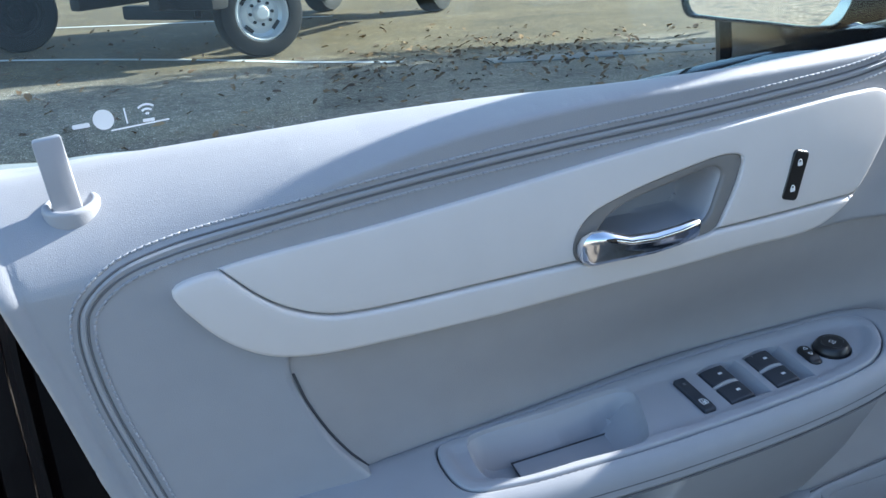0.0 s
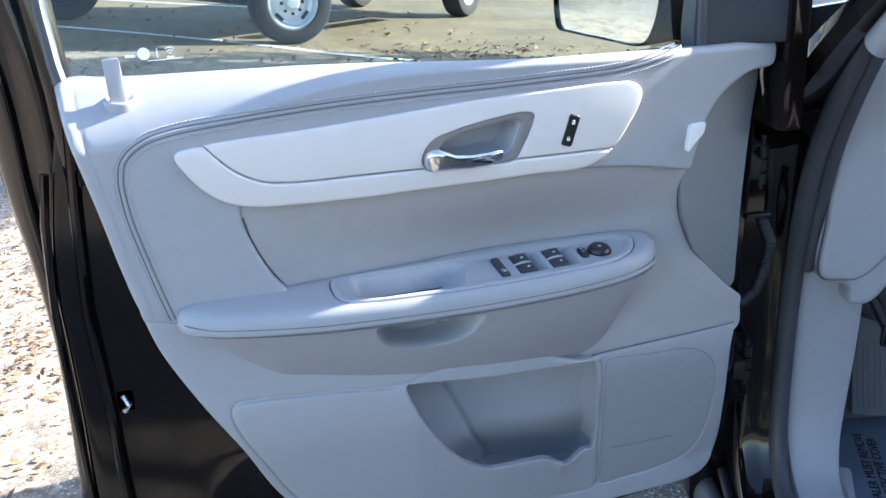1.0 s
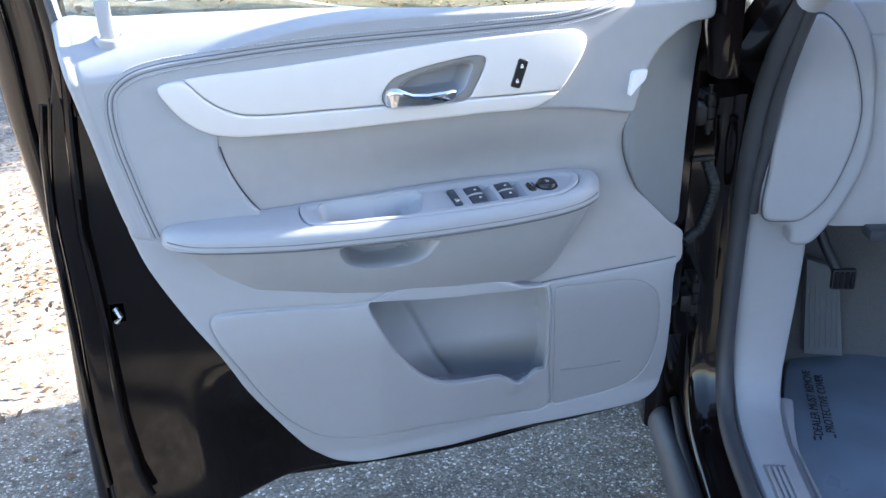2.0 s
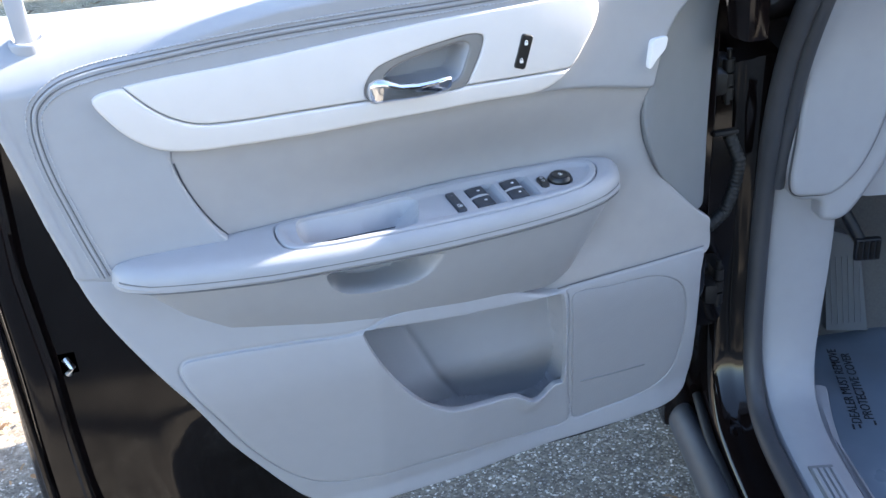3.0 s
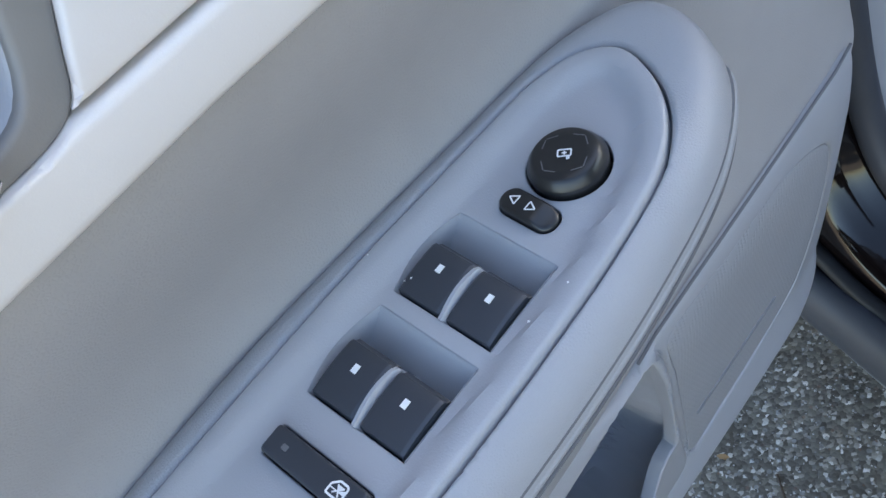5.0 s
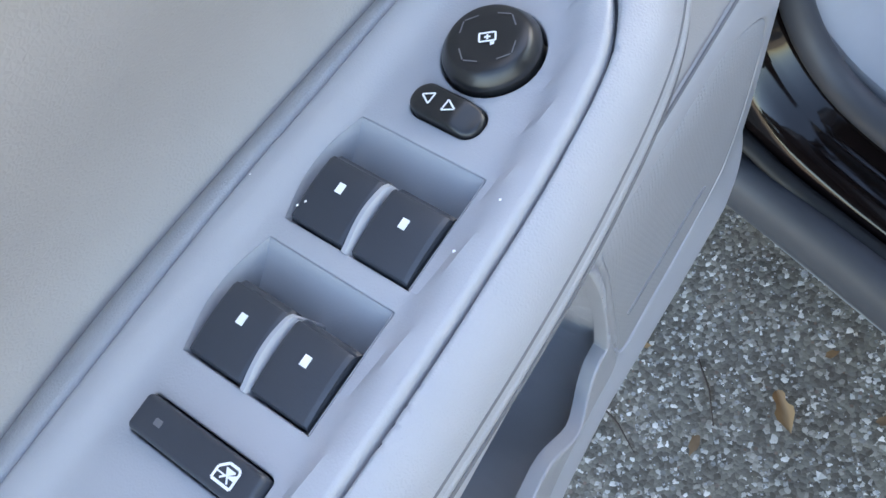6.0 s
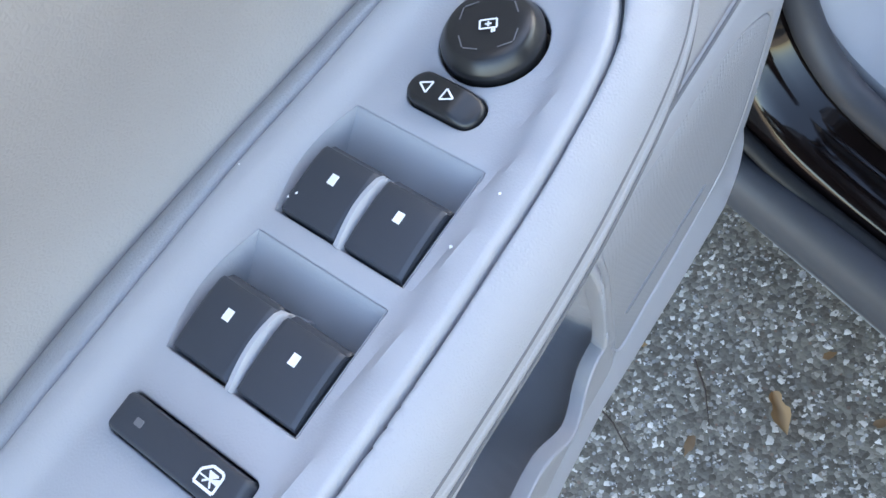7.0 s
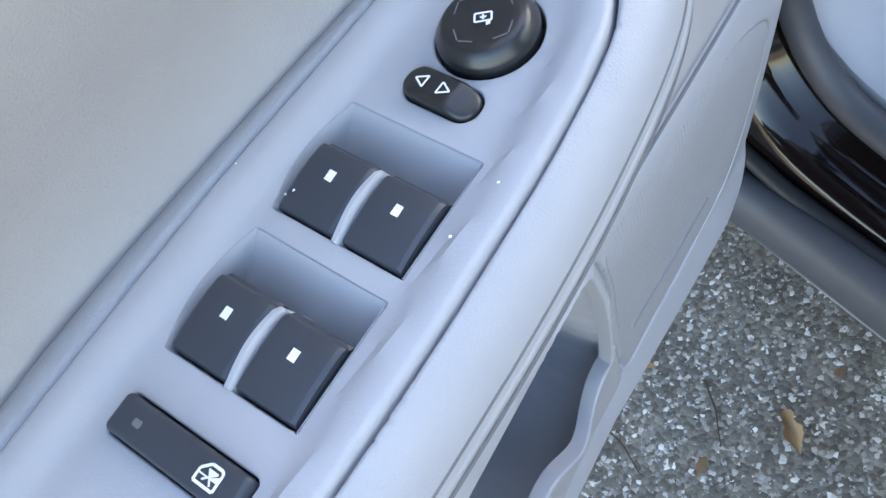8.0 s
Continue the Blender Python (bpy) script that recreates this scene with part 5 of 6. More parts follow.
slab("hood", [(0.25, -0.06, 1.05), (1.25, -0.02, 0.93), (1.25, 1.55, 0.93), (0.25, 1.6, 1.05)], 0.02, PAINT, "gloss black hood")
def windscreen_pillar():
    """Painted pillar: outer edge, fold and reveal beside the seal, each a line up the car."""
    lines = [spline(P, closed=False, step=0.05) for P in (
        [(0.10, 0.02, 1.02), (-0.06, 0.02, 1.12), (-0.20, 0.05, 1.22), (-0.60, 0.15, 1.51), (-0.78, 0.21, 1.64)],
        [(0.06, -0.056, 0.985), (-0.085, -0.052, 1.092), (-0.22, -0.025, 1.192), (-0.62, 0.075, 1.487), (-0.80, 0.135, 1.62)],
        [(0.05, -0.062, 0.955), (-0.094, -0.058, 1.062), (-0.215, -0.030, 1.172), (-0.615, 0.074, 1.466), (-0.795, 0.132, 1.60)],
        [(0.05, -0.054, 0.915), (-0.086, -0.050, 1.024), (-0.208, -0.018, 1.150), (-0.60, 0.085, 1.448), (-0.78, 0.14, 1.585)],
        [(0.08, -0.03, 0.90), (-0.075, -0.026, 1.018), (-0.192, 0.004, 1.148), (-0.58, 0.10, 1.444), (-0.76, 0.152, 1.58)],
        [(0.10, 0.03, 0.88), (-0.05, 0.03, 1.015), (-0.17, 0.05, 1.15), (-0.55, 0.14, 1.45), (-0.73, 0.19, 1.585)])]
    n = min(len(q) for q in lines)
    lines = [np.array([[np.interp(t, np.linspace(0, 1, len(q)), q[:, k]) for k in range(3)] for t in np.linspace(0, 1, n)]) for q in lines]
    return loft([[car(*q[k]) for q in lines] for k in range(n)])


ctube("pillar_lining", [(-0.17, 0.026, 1.11), (-0.26, 0.034, 1.18), (-0.638, 0.15, 1.475), (-0.74, 0.19, 1.56)], 0.025, INTERIOR, label="pale grey padded windscreen pillar lining", seg=16)
part("a_pillar", windscreen_pillar(), PAINT, BODY, "gloss black windscreen pillar", sharp=25)
slab("cowl_side", [(0.25, 0.028, 1.041), (0.25, 0.054, 1.108), (0.25, 0.30, 1.14), (0.25, 0.30, 0.95)], 0.02, PAINT, "gloss black cowl side panel")
slab("roof", [(-0.6, 0.16, 1.62), (-2.3, 0.16, 1.66), (-2.3, 1.35, 1.66), (-0.6, 1.35, 1.62)], 0.03, PAINT, "gloss black roof")
ctube("far_pillar", [(0.0, 1.56, 0.98), (-0.3, 1.5, 1.23), (-0.7, 1.36, 1.60)], 0.04, PAINT, label="gloss black far windscreen pillar")
slab("tailgate", [(-2.6, 0.0, 0.25), (-2.6, 1.55, 0.25), (-2.45, 1.4, 1.64), (-2.45, 0.15, 1.64)], 0.04, PAINT, "gloss black tailgate")
slab("front_fascia", [(1.25, -0.05, 0.2), (1.25, 1.6, 0.2), (1.25, 1.6, 0.95), (1.25, -0.05, 0.95)], 0.04, PAINT, "gloss black front fascia")
slab("rear_side", [(-1.25, 0.0, 0.25), (-2.6, 0.0, 0.25), (-2.6, 0.02, 1.05), (-1.25, 0.02, 1.05)], -0.05, PAINT, "gloss black rear door and quarter")
cbox("b_pillar", (-1.32, 0.02, 0.3), (-1.2, 0.10, 1.62), PAINT, 0.02, label="gloss black centre pillar")
slab("far_side", [(-2.6, 1.55, 0.25), (1.2, 1.55, 0.25), (1.2, 1.55, 1.0), (-2.6, 1.55, 1.0)], 0.04, PAINT, "gloss black far side panels")
cbox("floor_pan", (-1.3, 0.09, 0.16), (0.6, 1.5, 0.21), CARPET, 0.005, label="grey carpeted floor")
slab("toe_board", [(0.36, 0.10, 0.2), (0.36, 1.5, 0.2), (0.58, 1.5, 0.62), (0.58, 0.10, 0.62)], 0.02, CARPET, "grey carpeted toe board")
cbox("side_lining", (0.10, 0.05, 0.2), (0.6, 0.09, 0.70), CARPET, 0.01, label="grey carpet side lining")
slab("bulkhead", [(0.6, 0.05, 0.2), (0.6, 1.5, 0.2), (0.6, 1.5, 1.05), (0.6, 0.05, 1.05)], 0.03, RUBBER, "black bulkhead")

# dashboard end
dash = cbox("dashboard", (0.03, 0.13, 0.66), (0.58, 1.5, 1.06), INTERIOR, 0.05, label="grey dashboard")


def cap_panel(name, pts, s0, mat, parent, label, r=0.006, depth=0.06, slope=0.0):
    V, F = sheet(spline(pts), lambda w, z: s0 + slope * (w - 0.05), step=0.012, r=r, depth=depth)
    V = [car(y, x, z) for x, y, z in V]
    return part(name, (V, [f[::-1] for f in F]), mat, parent, label)


cap_panel("end_shroud", [(0.05, 1.085), (0.10, 1.096), (0.144, 1.082), (0.181, 1.04), (0.203, 0.985), (0.215, 0.897), (0.216, 0.82), (0.205, 0.77), (0.18, 0.71), (0.135, 0.645), (0.10, 0.645), (0.095, 0.676), (0.05, 0.69), (0.045, 0.9)], 0.015, INTERIOR, dash, "grey dashboard end shroud", r=0.012)
CAP = [(0.047, 0.699), (0.08, 0.693), (0.108, 0.695), (0.14, 0.722), (0.165, 0.769), (0.185, 0.842), (0.188, 0.893), (0.181, 0.933), (0.157, 1.001), (0.129, 1.04), (0.099, 1.058), (0.07, 1.022), (0.055, 0.935), (0.047, 0.802)]
cap_panel("end_cap", CAP, 0.004, INTERIOR, dash, "grey half-moon dashboard end cap", r=0.008, depth=0.03)
part("cap_joint", tube([car(0.0135, w, z) for w, z in spline(CAP)], 0.0026, closed=True, seg=6), GROOVE, dash)
part("dash_top", loft([[car(s0, w, z) for s0, z in ((0.03, 1.02), (0.032, 1.072), (0.05, 1.088), (0.15, 1.105), (0.35, 1.128), (0.57, 1.145), (0.57, 1.0))] for w in (0.14, 0.17, 0.3, 0.6, 1.0, 1.5)]), PLASTIC, dash, "grey soft dashboard top")
# unseen hood, added and raised to keep sun off the armrest front
part("sun_block_hood", loft([[car(s0, w, z) for s0, z in ((-0.10, 0.98), (-0.115, h - 0.01), (-0.09, h), (0.0, h + 0.006), (0.085, h - 0.004), (0.12, 1.12), (0.125, 0.98))] for w, h in ((0.225, 1.13), (0.245, 1.205), (0.29, 1.25), (0.36, 1.272), (0.54, 1.272), (0.61, 1.24), (0.65, 1.12))]), INTERIOR, dash, "unseen grey dashboard hood added to block the sun")
for k in range(9):
    part("vent_slot", box((-0.02, -0.004, 0), (0.02, 0.004, 0.004), 0.0015, Matrix.Translation(car(0.33, 0.25 + 0.014 * k, 1.1245)) @ Matrix.Rotation(math.atan2(FWD.y, FWD.x), 4, "Z")), SWITCH, dash)
cbox("fuse_switch", (0.005, 0.235, 0.655), (0.05, 0.285, 0.675), SWITCH, 0.004, dash, "black switch under dashboard")

# pedals
foot = part("dead_pedal", loft([[car(0.33 + 0.05 * (z - 0.25) / 0.2, w, z) for w, z in ((0.262, 0.245), (0.348, 0.238), (0.333, 0.40), (0.308, 0.44), (0.26, 0.455))],
                                [car(0.36 + 0.05 * (z - 0.25) / 0.2, w, z) for w, z in ((0.262, 0.245), (0.348, 0.238), (0.333, 0.40), (0.308, 0.44), (0.26, 0.455))]]), PLASTIC_DARK, BODY, "grey ribbed foot rest")
for k in range(6):
    w = 0.272 + 0.012 * k
    part("rest_rib", tube([car(0.327, w, 0.26), car(0.362, w - 0.004, 0.40)], 0.0014, seg=6), PLASTIC_DARK, foot)
pedal = cbox("brake_pedal", (0.285, 0.285, 0.425), (0.30, 0.335, 0.472), SWITCH, 0.004, label="black ribbed brake pedal")
for k in range(4):
    cbox("pedal_rib", (0.280, 0.289 + 0.0115 * k, 0.430), (0.288, 0.296 + 0.0115 * k, 0.468), STEEL, 0.001, pedal)
ctube("pedal_arm", [(0.30, 0.30, 0.46), (0.32, 0.27, 0.52), (0.36, 0.24, 0.62)], 0.012, SWITCH, label="black pedal arm")

# hinges, check strap and wiring boot
def hinge(z0):
    """Forged hinge: two leaves, three knuckles on a pin, bolts on the leaf."""
    h = cbox("door_hinge", (0.02, -0.075, z0 + 0.004), (0.078, -0.052, z0 + 0.052), STEEL, 0.008, label="oily black door hinge")
    cbox("hinge_leaf", (-0.035, -0.10, z0 + 0.010), (0.012, -0.078, z0 + 0.046), STEEL, 0.008, h)
    for k in range(3):
        part("hinge_knuckle", tube([car(0.004, -0.068, z0 - 0.006 + 0.022 * k), car(0.004, -0.068, z0 + 0.013 + 0.022 * k)], 0.0095, seg=14), STEEL, h)
    part("hinge_pin", tube([car(0.004, -0.068, z0 - 0.014), car(0.004, -0.068, z0 + 0.072)], 0.0045, seg=10), STEEL, h)
    for dz in (0.014, 0.040):
        part("hinge_bolt", lathe([(0.0085, 0.0), (0.0085, 0.004), (0.006, 0.0075), (0.001, 0.008)], CARM @ Matrix.Translation((0.048, -0.0755, z0 + dz)) @ Matrix.Rotation(radians(90), 4, "X"), 10), STEEL, h)


hinge(0.872)
hinge(0.52)
P = spline([(1.045, 0.075, 0.80), (1.056, 0.06, 0.761), (1.0505, 0.06, 0.718), (1.03, 0.055, 0.675), (1.0, 0.05, 0.657)], closed=False, step=0.0022)
rad = [0.0108 if k % 3 else 0.0090 for k in range(len(P))]
part("wiring_boot", tube([tuple(p) for p in P], rad, seg=14), BOOT, BODY, "black ribbed rubber wiring boot", sharp=80)
part("check_strap", box((1.012, 0.06, 0.803), (1.055, 0.076, 0.811), 0.003), STEEL, BODY, "black steel check strap")

# ---- floor mat film with printed words ----
mat_pts = spline([(-0.35, 0.14), (-0.1, 0.145), (0.1, 0.16), (0.25, 0.2), (0.33, 0.235), (0.36, 0.30), (0.36, 0.62), (0.2, 0.66), (-0.4, 0.66), (-0.42, 0.3)])
V, F = sheet(mat_pts, lambda s0, w: 0.224 + 0.004 * np.sin(s0 * 31 + w * 9) * np.sin(w * 27 - s0 * 7), step=0.012, r=0.004, depth=0.012, flat=True)
MAT = part("floor_mat", ([car(*v) for v in V], [f[::-1] for f in F]), FILM, None)
tagged(MAT, "floor mat under crinkled blue protective film, lying in the footwell", "floor mat")
for words, s0, w0, size in (("DEALER MUST REMOVE", 0.022, 0.214, 0.0262), ("PROTECTIVE COVER", 0.032, 0.240, 0.0262)):
    cu = bpy.data.curves.new("words", "FONT")
    cu.body, cu.size, cu.extrude = words, size, 0.0003
    ob = new("tmp_words", cu)
    bpy.context.view_layer.update()
    me = bpy.data.meshes.new_from_object(ob)
    bpy.data.objects.remove(ob)
    d = FWD * 0.98 + INB * 0.185
    side = Vector((-d.y, d.x, 0))
    M = Matrix.Translation(car(s0, w0, 0.2285)) @ Matrix((d.normalized(), side.normalized(), Vector((0, 0, 1)))).transposed().to_4x4()
    me.transform(M)
    me.materials.append(INK)
    o = new("printed_line", me)
    o.parent = MAT

for s0, w0, long in ((0.004, 0.194, 0.016), (0.006, 0.206, 0.012), (0.012, 0.236, 0.014)):
    part("printed_mark", box((0, 0, 0), (long, 0.004, 0.0004), 0, Matrix.Translation(car(s0, w0, 0.2305)) @ Matrix.Rotation(math.atan2(FWD.y, FWD.x) - 0.18, 4, "Z")), INK, MAT)

# ---- lot beyond: lines, kerb, parked trucks ----
def gz(x, y):
    return float(ground_z(np.array([float(x)]), np.array([float(y)]))[0])


def ribbon(name, pts, width, mat, label):
    P = spline(pts, closed=False, step=0.25)
    T = np.gradient(P, axis=0)
    N = np.c_[-T[:, 1], T[:, 0]] / np.hypot(*T.T)[:, None] * width / 2
    V = [(a, b, gz(a, b) + 0.004) for a, b in P + N] + [(a, b, gz(a, b) + 0.004) for a, b in P - N]
    n = len(P)
    F = [(n + k, n + k + 1, k + 1, k) for k in range(n - 1)]
    return tagged(part(name, (V, F), mat, None), label, "road marking", kind="structure")


# ---- lot details ----
ribbon("parking_line", [(-4.2, 10.35), (-1.9, 9.9), (0.4, 8.6), (1.1, 8.05), (1.9, 7.6)], 0.11, LINE_PAINT, "worn white parking line")
ribbon("parking_line", [(-6.0, 13.6), (-2.0, 13.2), (0.0, 12.7), (2.0, 12.3)], 0.11, LINE_PAINT, "worn white parking line")


def kerb():
    secs = []
    for x, y in ((2.6, 7.25), (3.2, 7.15), (3.9, 7.1), (4.6, 7.1), (5.4, 7.15)):
        z = gz(x, y)
        secs.append([(x, y + a, z + h) for a, h in ((-0.15, -0.02), (-0.145, 0.008), (-0.13, 0.014), (0.13, 0.014), (0.145, 0.008), (0.15, -0.02))])
    return loft(secs)


tagged(part("wheel_stop", kerb(), CONCRETE, None), "weathered concrete wheel stop among leaves", "wheel stop")


def wheel(parent, at, turn, radius, bright=True):
    """Tyre and dished eight-bolt steel rim; its face looks along -y before the turn."""
    M = Matrix.Translation(at) @ Matrix.Rotation(turn, 4, "Z") @ Matrix.Rotation(radians(90), 4, "X")
    R = radius
    tyre = part("tyre", lathe([(R * 0.62, -0.14), (R * 0.8, -0.15), (R * 0.96, -0.13), (R, -0.09), (R, 0.09), (R * 0.96, 0.125), (R * 0.82, 0.14), (R * 0.66, 0.135), (R * 0.62, 0.11), (R * 0.61, 0.0)], M, 48), TYRE, parent, "black tyre")
    rim = part("rim", lathe([(R * 0.60, -0.05), (R * 0.645, 0.118), (R * 0.60, 0.122), (R * 0.57, 0.10), (R * 0.54, 0.05), (R * 0.46, 0.03), (R * 0.42, 0.045), (R * 0.33, 0.075), (R * 0.20, 0.075), (R * 0.17, 0.12), (R * 0.13, 0.135), (R * 0.02, 0.137)], M, 48), RIM if bright else TYRE, tyre, "pale eight-bolt steel rim" if bright else "dark rim")
    for k in range(8):
        a = math.pi * 2 * k / 8
        part("wheel_bolt", lathe([(0.016, 0.07), (0.016, 0.095), (0.010, 0.10)], M @ Matrix.Translation((R * 0.265 * math.cos(a), R * 0.265 * math.sin(a), 0)), 8), INK if bright else TYRE, tyre)
    for k in range(4):
        a = math.pi * 2 * (k + 0.5) / 4
        part("rim_slot", box((-0.05, -0.018, 0.043), (0.05, 0.018, 0.052), 0.006, M @ Matrix.Rotation(a, 4, "Z") @ Matrix.Translation((0, R * 0.46, 0.0))), INK, tyre)


for s0, w in ((0.85, 0.06), (-2.0, 0.06), (0.85, 1.50), (-2.0, 1.50)):
    wheel(DOOR, car(s0, w, 0.2902), math.atan2(FWD.y, FWD.x) + (math.pi if w < 1 else 0.0), 0.36, bright=False)
TRUCK = group_empty("parked_truck", (0.77, 8.75, 0.0), "parked pickup truck with pale steel wheels", "truck")
tilt = Matrix.Translation((0.77, 8.75, 0)) @ Matrix.Rotation(radians(5), 4, "Y") @ Matrix.Rotation(radians(52), 4, "Z")


def tbox(name, lo, hi, mat, bevel=0.03, label=""):
    return part(name, box(lo, hi, bevel, tilt), mat, TRUCK, label)


for x, turn in ((0.0, 14), (4.2, 52)):
    wheel(TRUCK, tuple(tilt @ Vector((x, 0.0, 0.41))), radians(turn), 0.415)
    if x:
        wheel(TRUCK, tuple(tilt @ Vector((x, 1.7, 0.41))), radians(turn), 0.415)
tbox("chassis_rail", (-1.0, 0.35, 0.52), (4.6, 0.47, 0.70), RUBBER, label="black chassis rail")
tbox("chassis_rail", (-1.0, 1.25, 0.52), (4.6, 1.37, 0.70), RUBBER, label="black chassis rail")
tbox("side_step", (0.6, -0.12, 0.47), (3.5, 0.06, 0.55), TRUCK_PAINT, label="pale running board")
tbox("bed_side", (-0.7, -0.08, 0.72), (4.7, 1.8, 1.25), TRUCK_PAINT, 0.06, label="pale painted lower body")
tbox("cab", (1.2, 0.0, 1.2), (3.6, 1.7, 1.95), TRUCK_PAINT, 0.15, label="pale painted cab")
tbox("front_axle", (-0.06, 0.1, 0.34), (0.06, 1.6, 0.48), RUBBER, label="black axle")
tbox("front_bumper", (-0.78, -0.06, 0.50), (-0.52, 0.62, 0.80), RUBBER, 0.05, label="black front bumper")
part("bumper_bracket", tube([tilt @ Vector((-0.66, 0.20, 0.52)), tilt @ Vector((-0.70, 0.18, 0.44))], 0.03, seg=8), RUBBER, TRUCK)

CAR2 = group_empty("parked_car", (-1.75, 10.6, 0.2), "dark parked vehicle with black tyre", "car")
zz = gz(-1.6, 10.6)
wheel(CAR2, (-1.62, 10.6, zz + 0.42), radians(10), 0.42, bright=False)
part("body_side", box((-4.6, 10.55, zz + 0.55), (-1.0, 12.3, zz + 1.5), 0.12), PAINT, CAR2, "dark lower body")
wheel(CAR2, (-4.3, 10.7, zz + 0.42), radians(10), 0.42, bright=False)


# ---- unseen trees beside the lot, added to cast shade over the parked truck ----
BARK = material("grey_bark", (0.10, 0.085, 0.07), 0.9, vary=0.35, scale=20, bump=0.8, bump_scale=60)
FOLIAGE = leaf_material("green_foliage", (0.035, 0.055, 0.018), (0.09, 0.11, 0.035))


def tree(x, y, high, wide, seed):
    r = random.Random(seed)
    z0 = gz(x, y)
    t = group_empty("tree", (x, y, z0), "tall unseen broadleaf tree with a dense green crown, added to shade the lot", "tree", "trees beside the lot")
    trunk = [(x + 0.12 * math.sin(k * 1.3 + seed), y + 0.12 * math.cos(k * 1.7 + seed), z0 - 0.1 + k * high * 0.11) for k in range(8)]
    part("trunk", tube(trunk, [0.22 - 0.022 * k for k in range(8)], seg=10), BARK, t)
    V, F = [], []
    for k in range(9):
        a = k * 2.4 + seed
        z = z0 + high * (0.25 + 0.055 * k)
        tip = Vector((x + wide * 0.75 * math.cos(a), y + wide * 0.75 * math.sin(a), z + high * 0.16))
        part("limb", tube([(x, y, z), tuple(Vector((x, y, z)).lerp(tip, 0.5) + Vector((0, 0, 0.15))), tuple(tip)], [0.08, 0.05, 0.02], seg=6), BARK, t)
    for k in range(3600):
        u, v = r.random() * 6.283, r.uniform(-1, 1)
        rad = r.random() ** 0.35 * (0.78 + 0.22 * math.sin(3 * u + seed) * math.cos(4 * v))
        c = Vector((x + wide * rad * math.cos(u) * math.sqrt(1 - v * v), y + wide * rad * math.sin(u) * math.sqrt(1 - v * v), z0 + high * (0.60 + 0.40 * rad * v)))
        M = Euler((r.random() * 6.28, r.random() * 6.28, r.random() * 6.28)).to_matrix()
        size = r.uniform(0.10, 0.20)
        n = len(V)
        V += [tuple(c + M @ (Vector(q) * size)) for q in ((-1, 0, 0), (-0.2, 0.5, 0.08), (1, 0.05, 0), (-0.1, -0.5, 0.08))]
        F.append((n, n + 1, n + 2, n + 3))
    part("crown", (V, F), FOLIAGE, t, sharp=180)


for k, (x, y, high, wide) in enumerate(((8.0, 6.5, 7.8, 2.5), (10.6, 7.8, 9.0, 2.1))):
    tree(x, y, high, wide, k + 3)


# ---- twigs, leaves and stone chips ----
def leaf(rng, x, y, z, size):
    """A curled, lobed dry leaf."""
    a0 = rng.random() * 6.28
    tilt_x, tilt_y = rng.uniform(-0.5, 0.5), rng.uniform(-0.5, 0.5)
    n = 12
    slim = rng.uniform(0.38, 0.62)
    V = [Vector((0, 0, 0.12))]
    for k in range(n):
        a = 2 * math.pi * k / n
        r = (1.0 if k % 2 == 0 else 0.9) * rng.uniform(0.8, 1.1) * (1.25 if k == 0 else 1.0)
        V.append(Vector((r * math.cos(a), slim * r * math.sin(a), 0.30 * r * r * abs(math.sin(a)) * rng.uniform(0.3, 1.3))))
    M = Matrix.Translation((x, y, z + 0.15 * size)) @ Euler((tilt_x, tilt_y, a0)).to_matrix().to_4x4()
    V = [M @ (v * size) for v in V]
    low = min(v.z for v in V)
    return [(v.x, v.y, v.z - low + z + 0.001) for v in V], [(0, 1 + k, 1 + (k + 1) % n) for k in range(n)]


rng = random.Random(7)
out = []
spots = []
for k in range(700):
    # windrow beside the wheel stop and along the line
    x = rng.gauss(3.0, 1.6)
    y = rng.gauss(7.4 + 0.1 * (3 - x), 0.9)
    spots.append((x, y, rng.uniform(0.02, 0.048)))
for k in range(260):
    spots.append((rng.uniform(-3.5, 3.5), rng.uniform(4.5, 12.5), rng.uniform(0.025, 0.055)))
for k in range(2200):
    spots.append((rng.gauss(-0.75, 0.4), rng.gauss(2.2, 0.8), rng.uniform(0.006, 0.017)))
for x, y, sz in ((1.213, 0.304, 0.022), (1.23, 0.33, 0.018), (1.20, 0.34, 0.02), (1.25, 0.30, 0.016), (1.24, 0.36, 0.02), (1.084, 0.291, 0.024), (1.228, 0.47, 0.03), (1.26, 0.50, 0.028), (1.30, 0.46, 0.03), (1.142, 0.165, 0.020), (0.824, 0.104, 0.014), (1.015, 0.031, 0.010), (0.90, 0.238, 0.008), (0.971, -0.061, 0.010), (1.30, 0.55, 0.04)):
    spots.append((x, y, sz))
for x, y, sz in spots:
    if -1.2 < y - 8.9 < 0.6 and -0.3 < x < 1.4 and rng.random() < 0.7:
        continue
    out.append(leaf(rng, x, y, gz(x, y), sz))
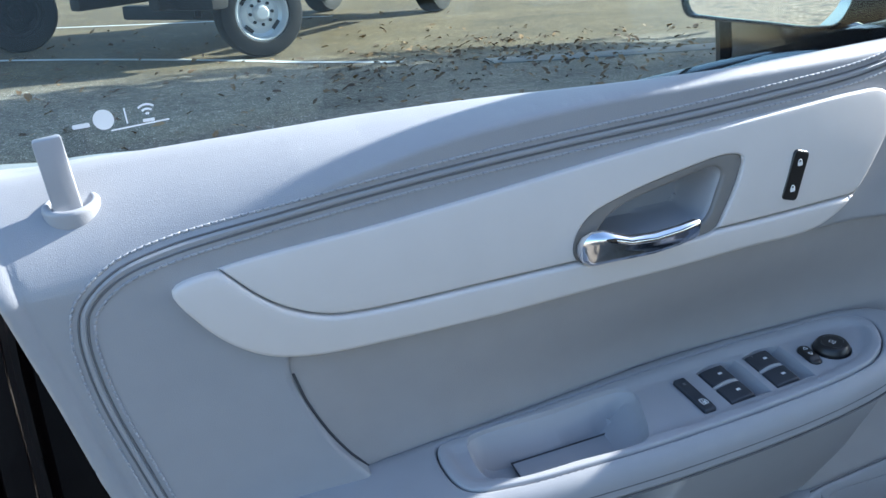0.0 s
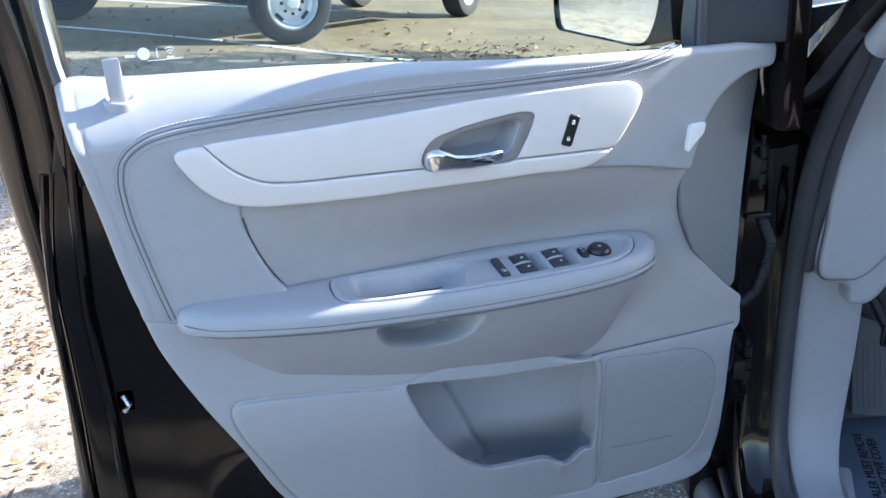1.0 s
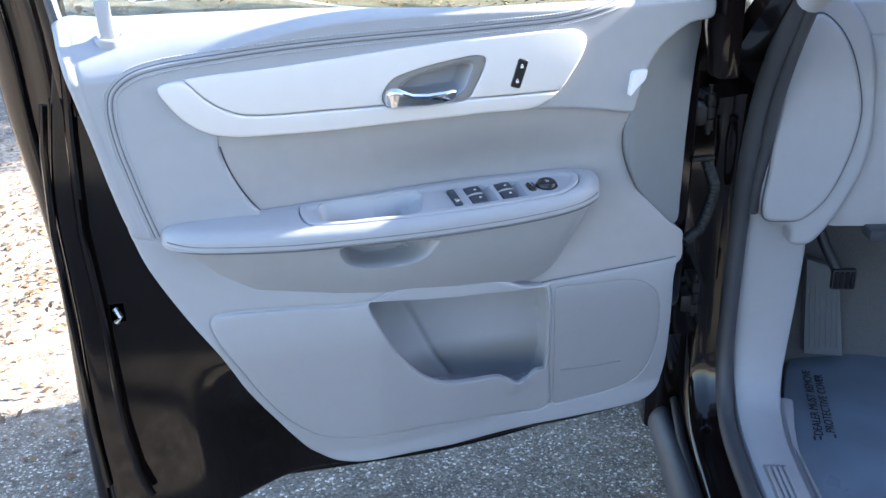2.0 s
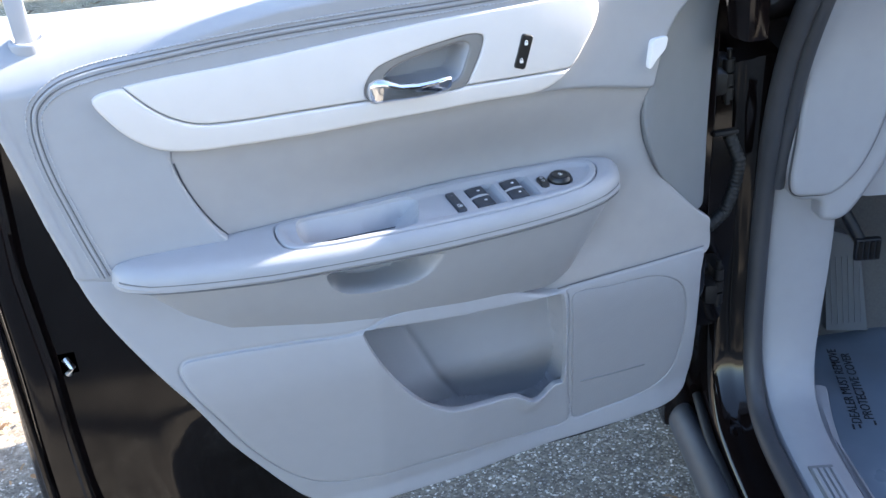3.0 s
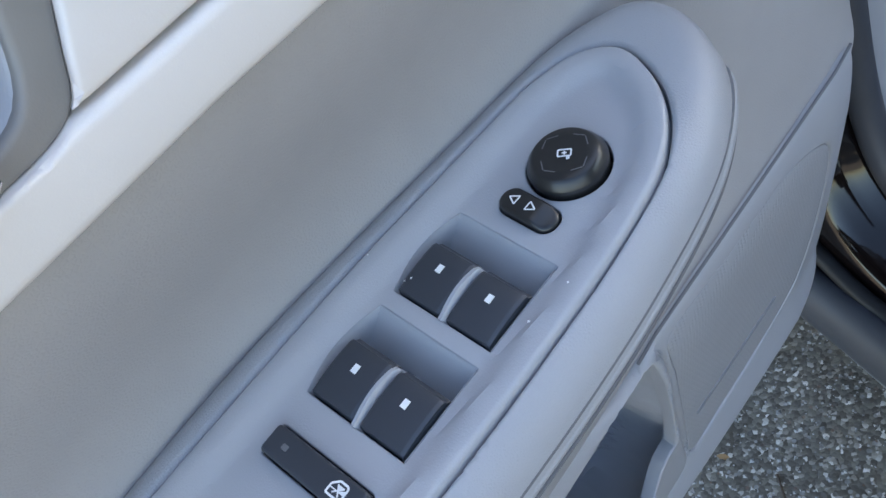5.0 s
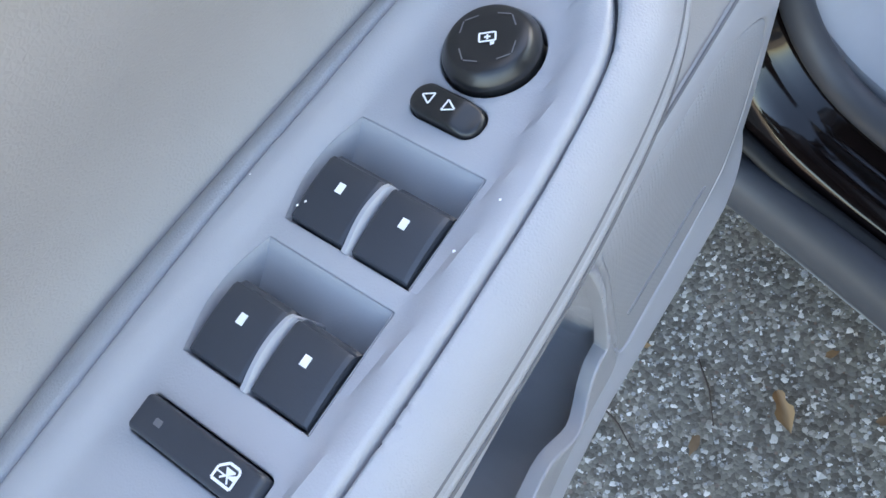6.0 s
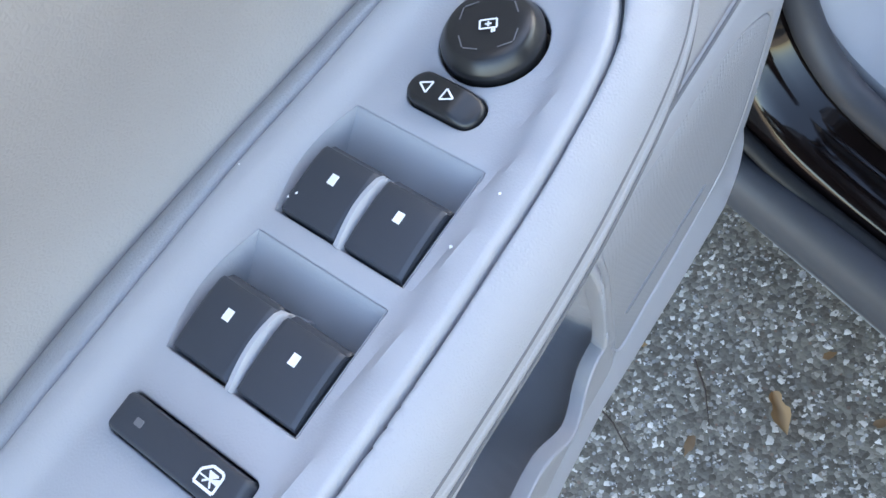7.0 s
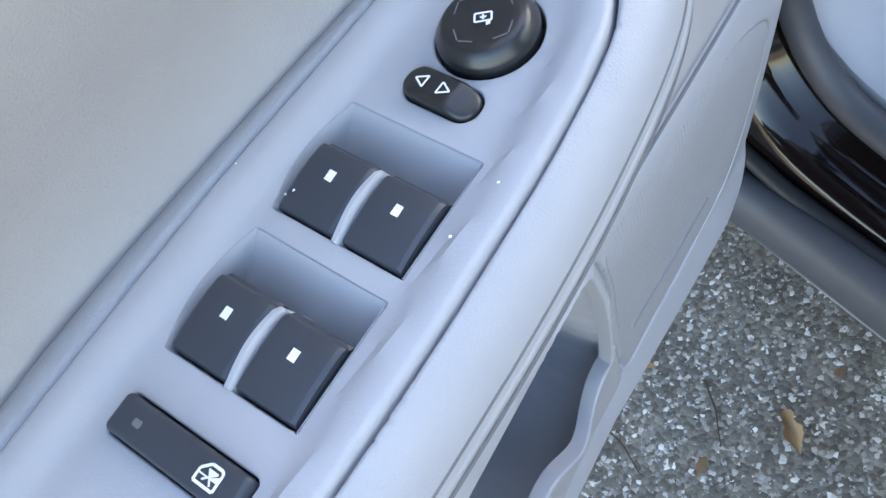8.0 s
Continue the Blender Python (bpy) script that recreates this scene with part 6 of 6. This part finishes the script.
def curled_leaf(at, tip, wide):
    """A larger dry leaf, folded along its midrib."""
    a, b = Vector((*at, 0)), Vector((*tip, 0))
    d = b - a
    side = Vector((-d.y, d.x, 0)).normalized()
    V, F = [], []
    for k in range(9):
        t = k / 8
        w = wide * math.sin(math.pi * min(1, 0.06 + 0.94 * t)) ** 0.8 * (0.55 + 0.65 * t + 0.30 * math.sin(11 * t))
        c = a + d * t
        lift = 0.010 * math.sin(math.pi * t) + 0.006 * t
        for q, h in ((-1, 0.012), (-0.5, 0.004), (0, 0.0), (0.5, 0.007), (1, 0.020)):
            V.append((c.x + side.x * w * q, c.y + side.y * w * q, gz(c.x, c.y) + 0.003 + lift + h * w / wide))
    for k in range(8):
        F += [(5 * k + q, 5 * k + q + 1, 5 * k + q + 6, 5 * k + q + 5) for q in range(4)]
    return V, F


out.append(curled_leaf((0.938, 0.060), (0.898, 0.014), 0.0115))
tagged(part("fallen_leaves", join(*out), LEAF, None, sharp=180), "scattered dry brown leaves", "leaves", kind="stuff")


def chip(rng, x, y, size, level=1.0):
    V = []
    for p in ((1, 0, 0), (-1, 0, 0), (0, 1, 0), (0, -1, 0), (0, 0, 0.8), (0, 0, -0.5)):
        V.append((x + p[0] * size * rng.uniform(0.6, 1.2), y + p[1] * size * rng.uniform(0.6, 1.2), gz(x, y) * level + p[2] * size * rng.uniform(0.4, 0.8)))
    return V, [(0, 2, 4), (2, 1, 4), (1, 3, 4), (3, 0, 4), (2, 0, 5), (1, 2, 5), (3, 1, 5), (0, 3, 5)]


out = []
for k in range(6500):
    if k % 3:
        x, y = rng.uniform(0.55, 1.35), rng.uniform(-0.25, 0.75)
    else:
        x, y = rng.uniform(-1.3, 0.9), rng.uniform(0.3, 2.2)
    out.append(chip(rng, x, y, rng.choice((0.0012, 0.0016, 0.0022, 0.0022, 0.003, 0.0042))))
for x, y, size in ((0.823, 0.154, 0.007), (0.877, -0.038, 0.009), (0.80, 0.20, 0.005), (1.17, 0.22, 0.006), (1.10, 0.12, 0.006), (1.0, 0.22, 0.005)):
    out.append(chip(rng, x, y, size))
tagged(part("stone_chips", join(*out), PEBBLE, None, sharp=20), "pale loose stone chips in the asphalt", "gravel", kind="stuff")

# twigs on the asphalt
out = []
for a, b in (((0.922, 0.166), (0.856, 0.098)), ((0.80, 0.245), (0.77, 0.16)), ((0.86, 0.28), (0.81, 0.262))):
    mid = ((a[0] + b[0]) / 2 + 0.004, (a[1] + b[1]) / 2 - 0.003)
    out.append(tube([(*a, gz(*a) + 0.002), (*mid, gz(*mid) + 0.004), (*b, gz(*b) + 0.002)], [0.0016, 0.0013, 0.0007], seg=5))
tagged(part("fallen_twigs", join(*out), TWIG, None), "thin dark twigs on the asphalt", "twigs", kind="stuff")

# dust and crumbs on the switch panel
out = []
for x, y, dz, size in ((0.6535, -0.1268, 0.0042, 0.0006), (0.6338, -0.1261, 0.0042, 0.0007), (0.6179, -0.0524, 0.0035, 0.0005), (0.619, -0.0722, 0.0012, 0.0007), (0.6215, -0.0735, 0.0012, 0.0006)):
    V, F = chip(rng, 0.0, 0.0, size, 0.0)
    z = float(plate_z(x, y)) + dz + size * 0.4
    out.append(([(a + x, b + y, c + z) for a, b, c in V], F))
tagged(part("dust_crumbs", join(*out), WHITE, None, sharp=20), "pale dust specks and crumbs on the switch panel", "dust", kind="stuff")
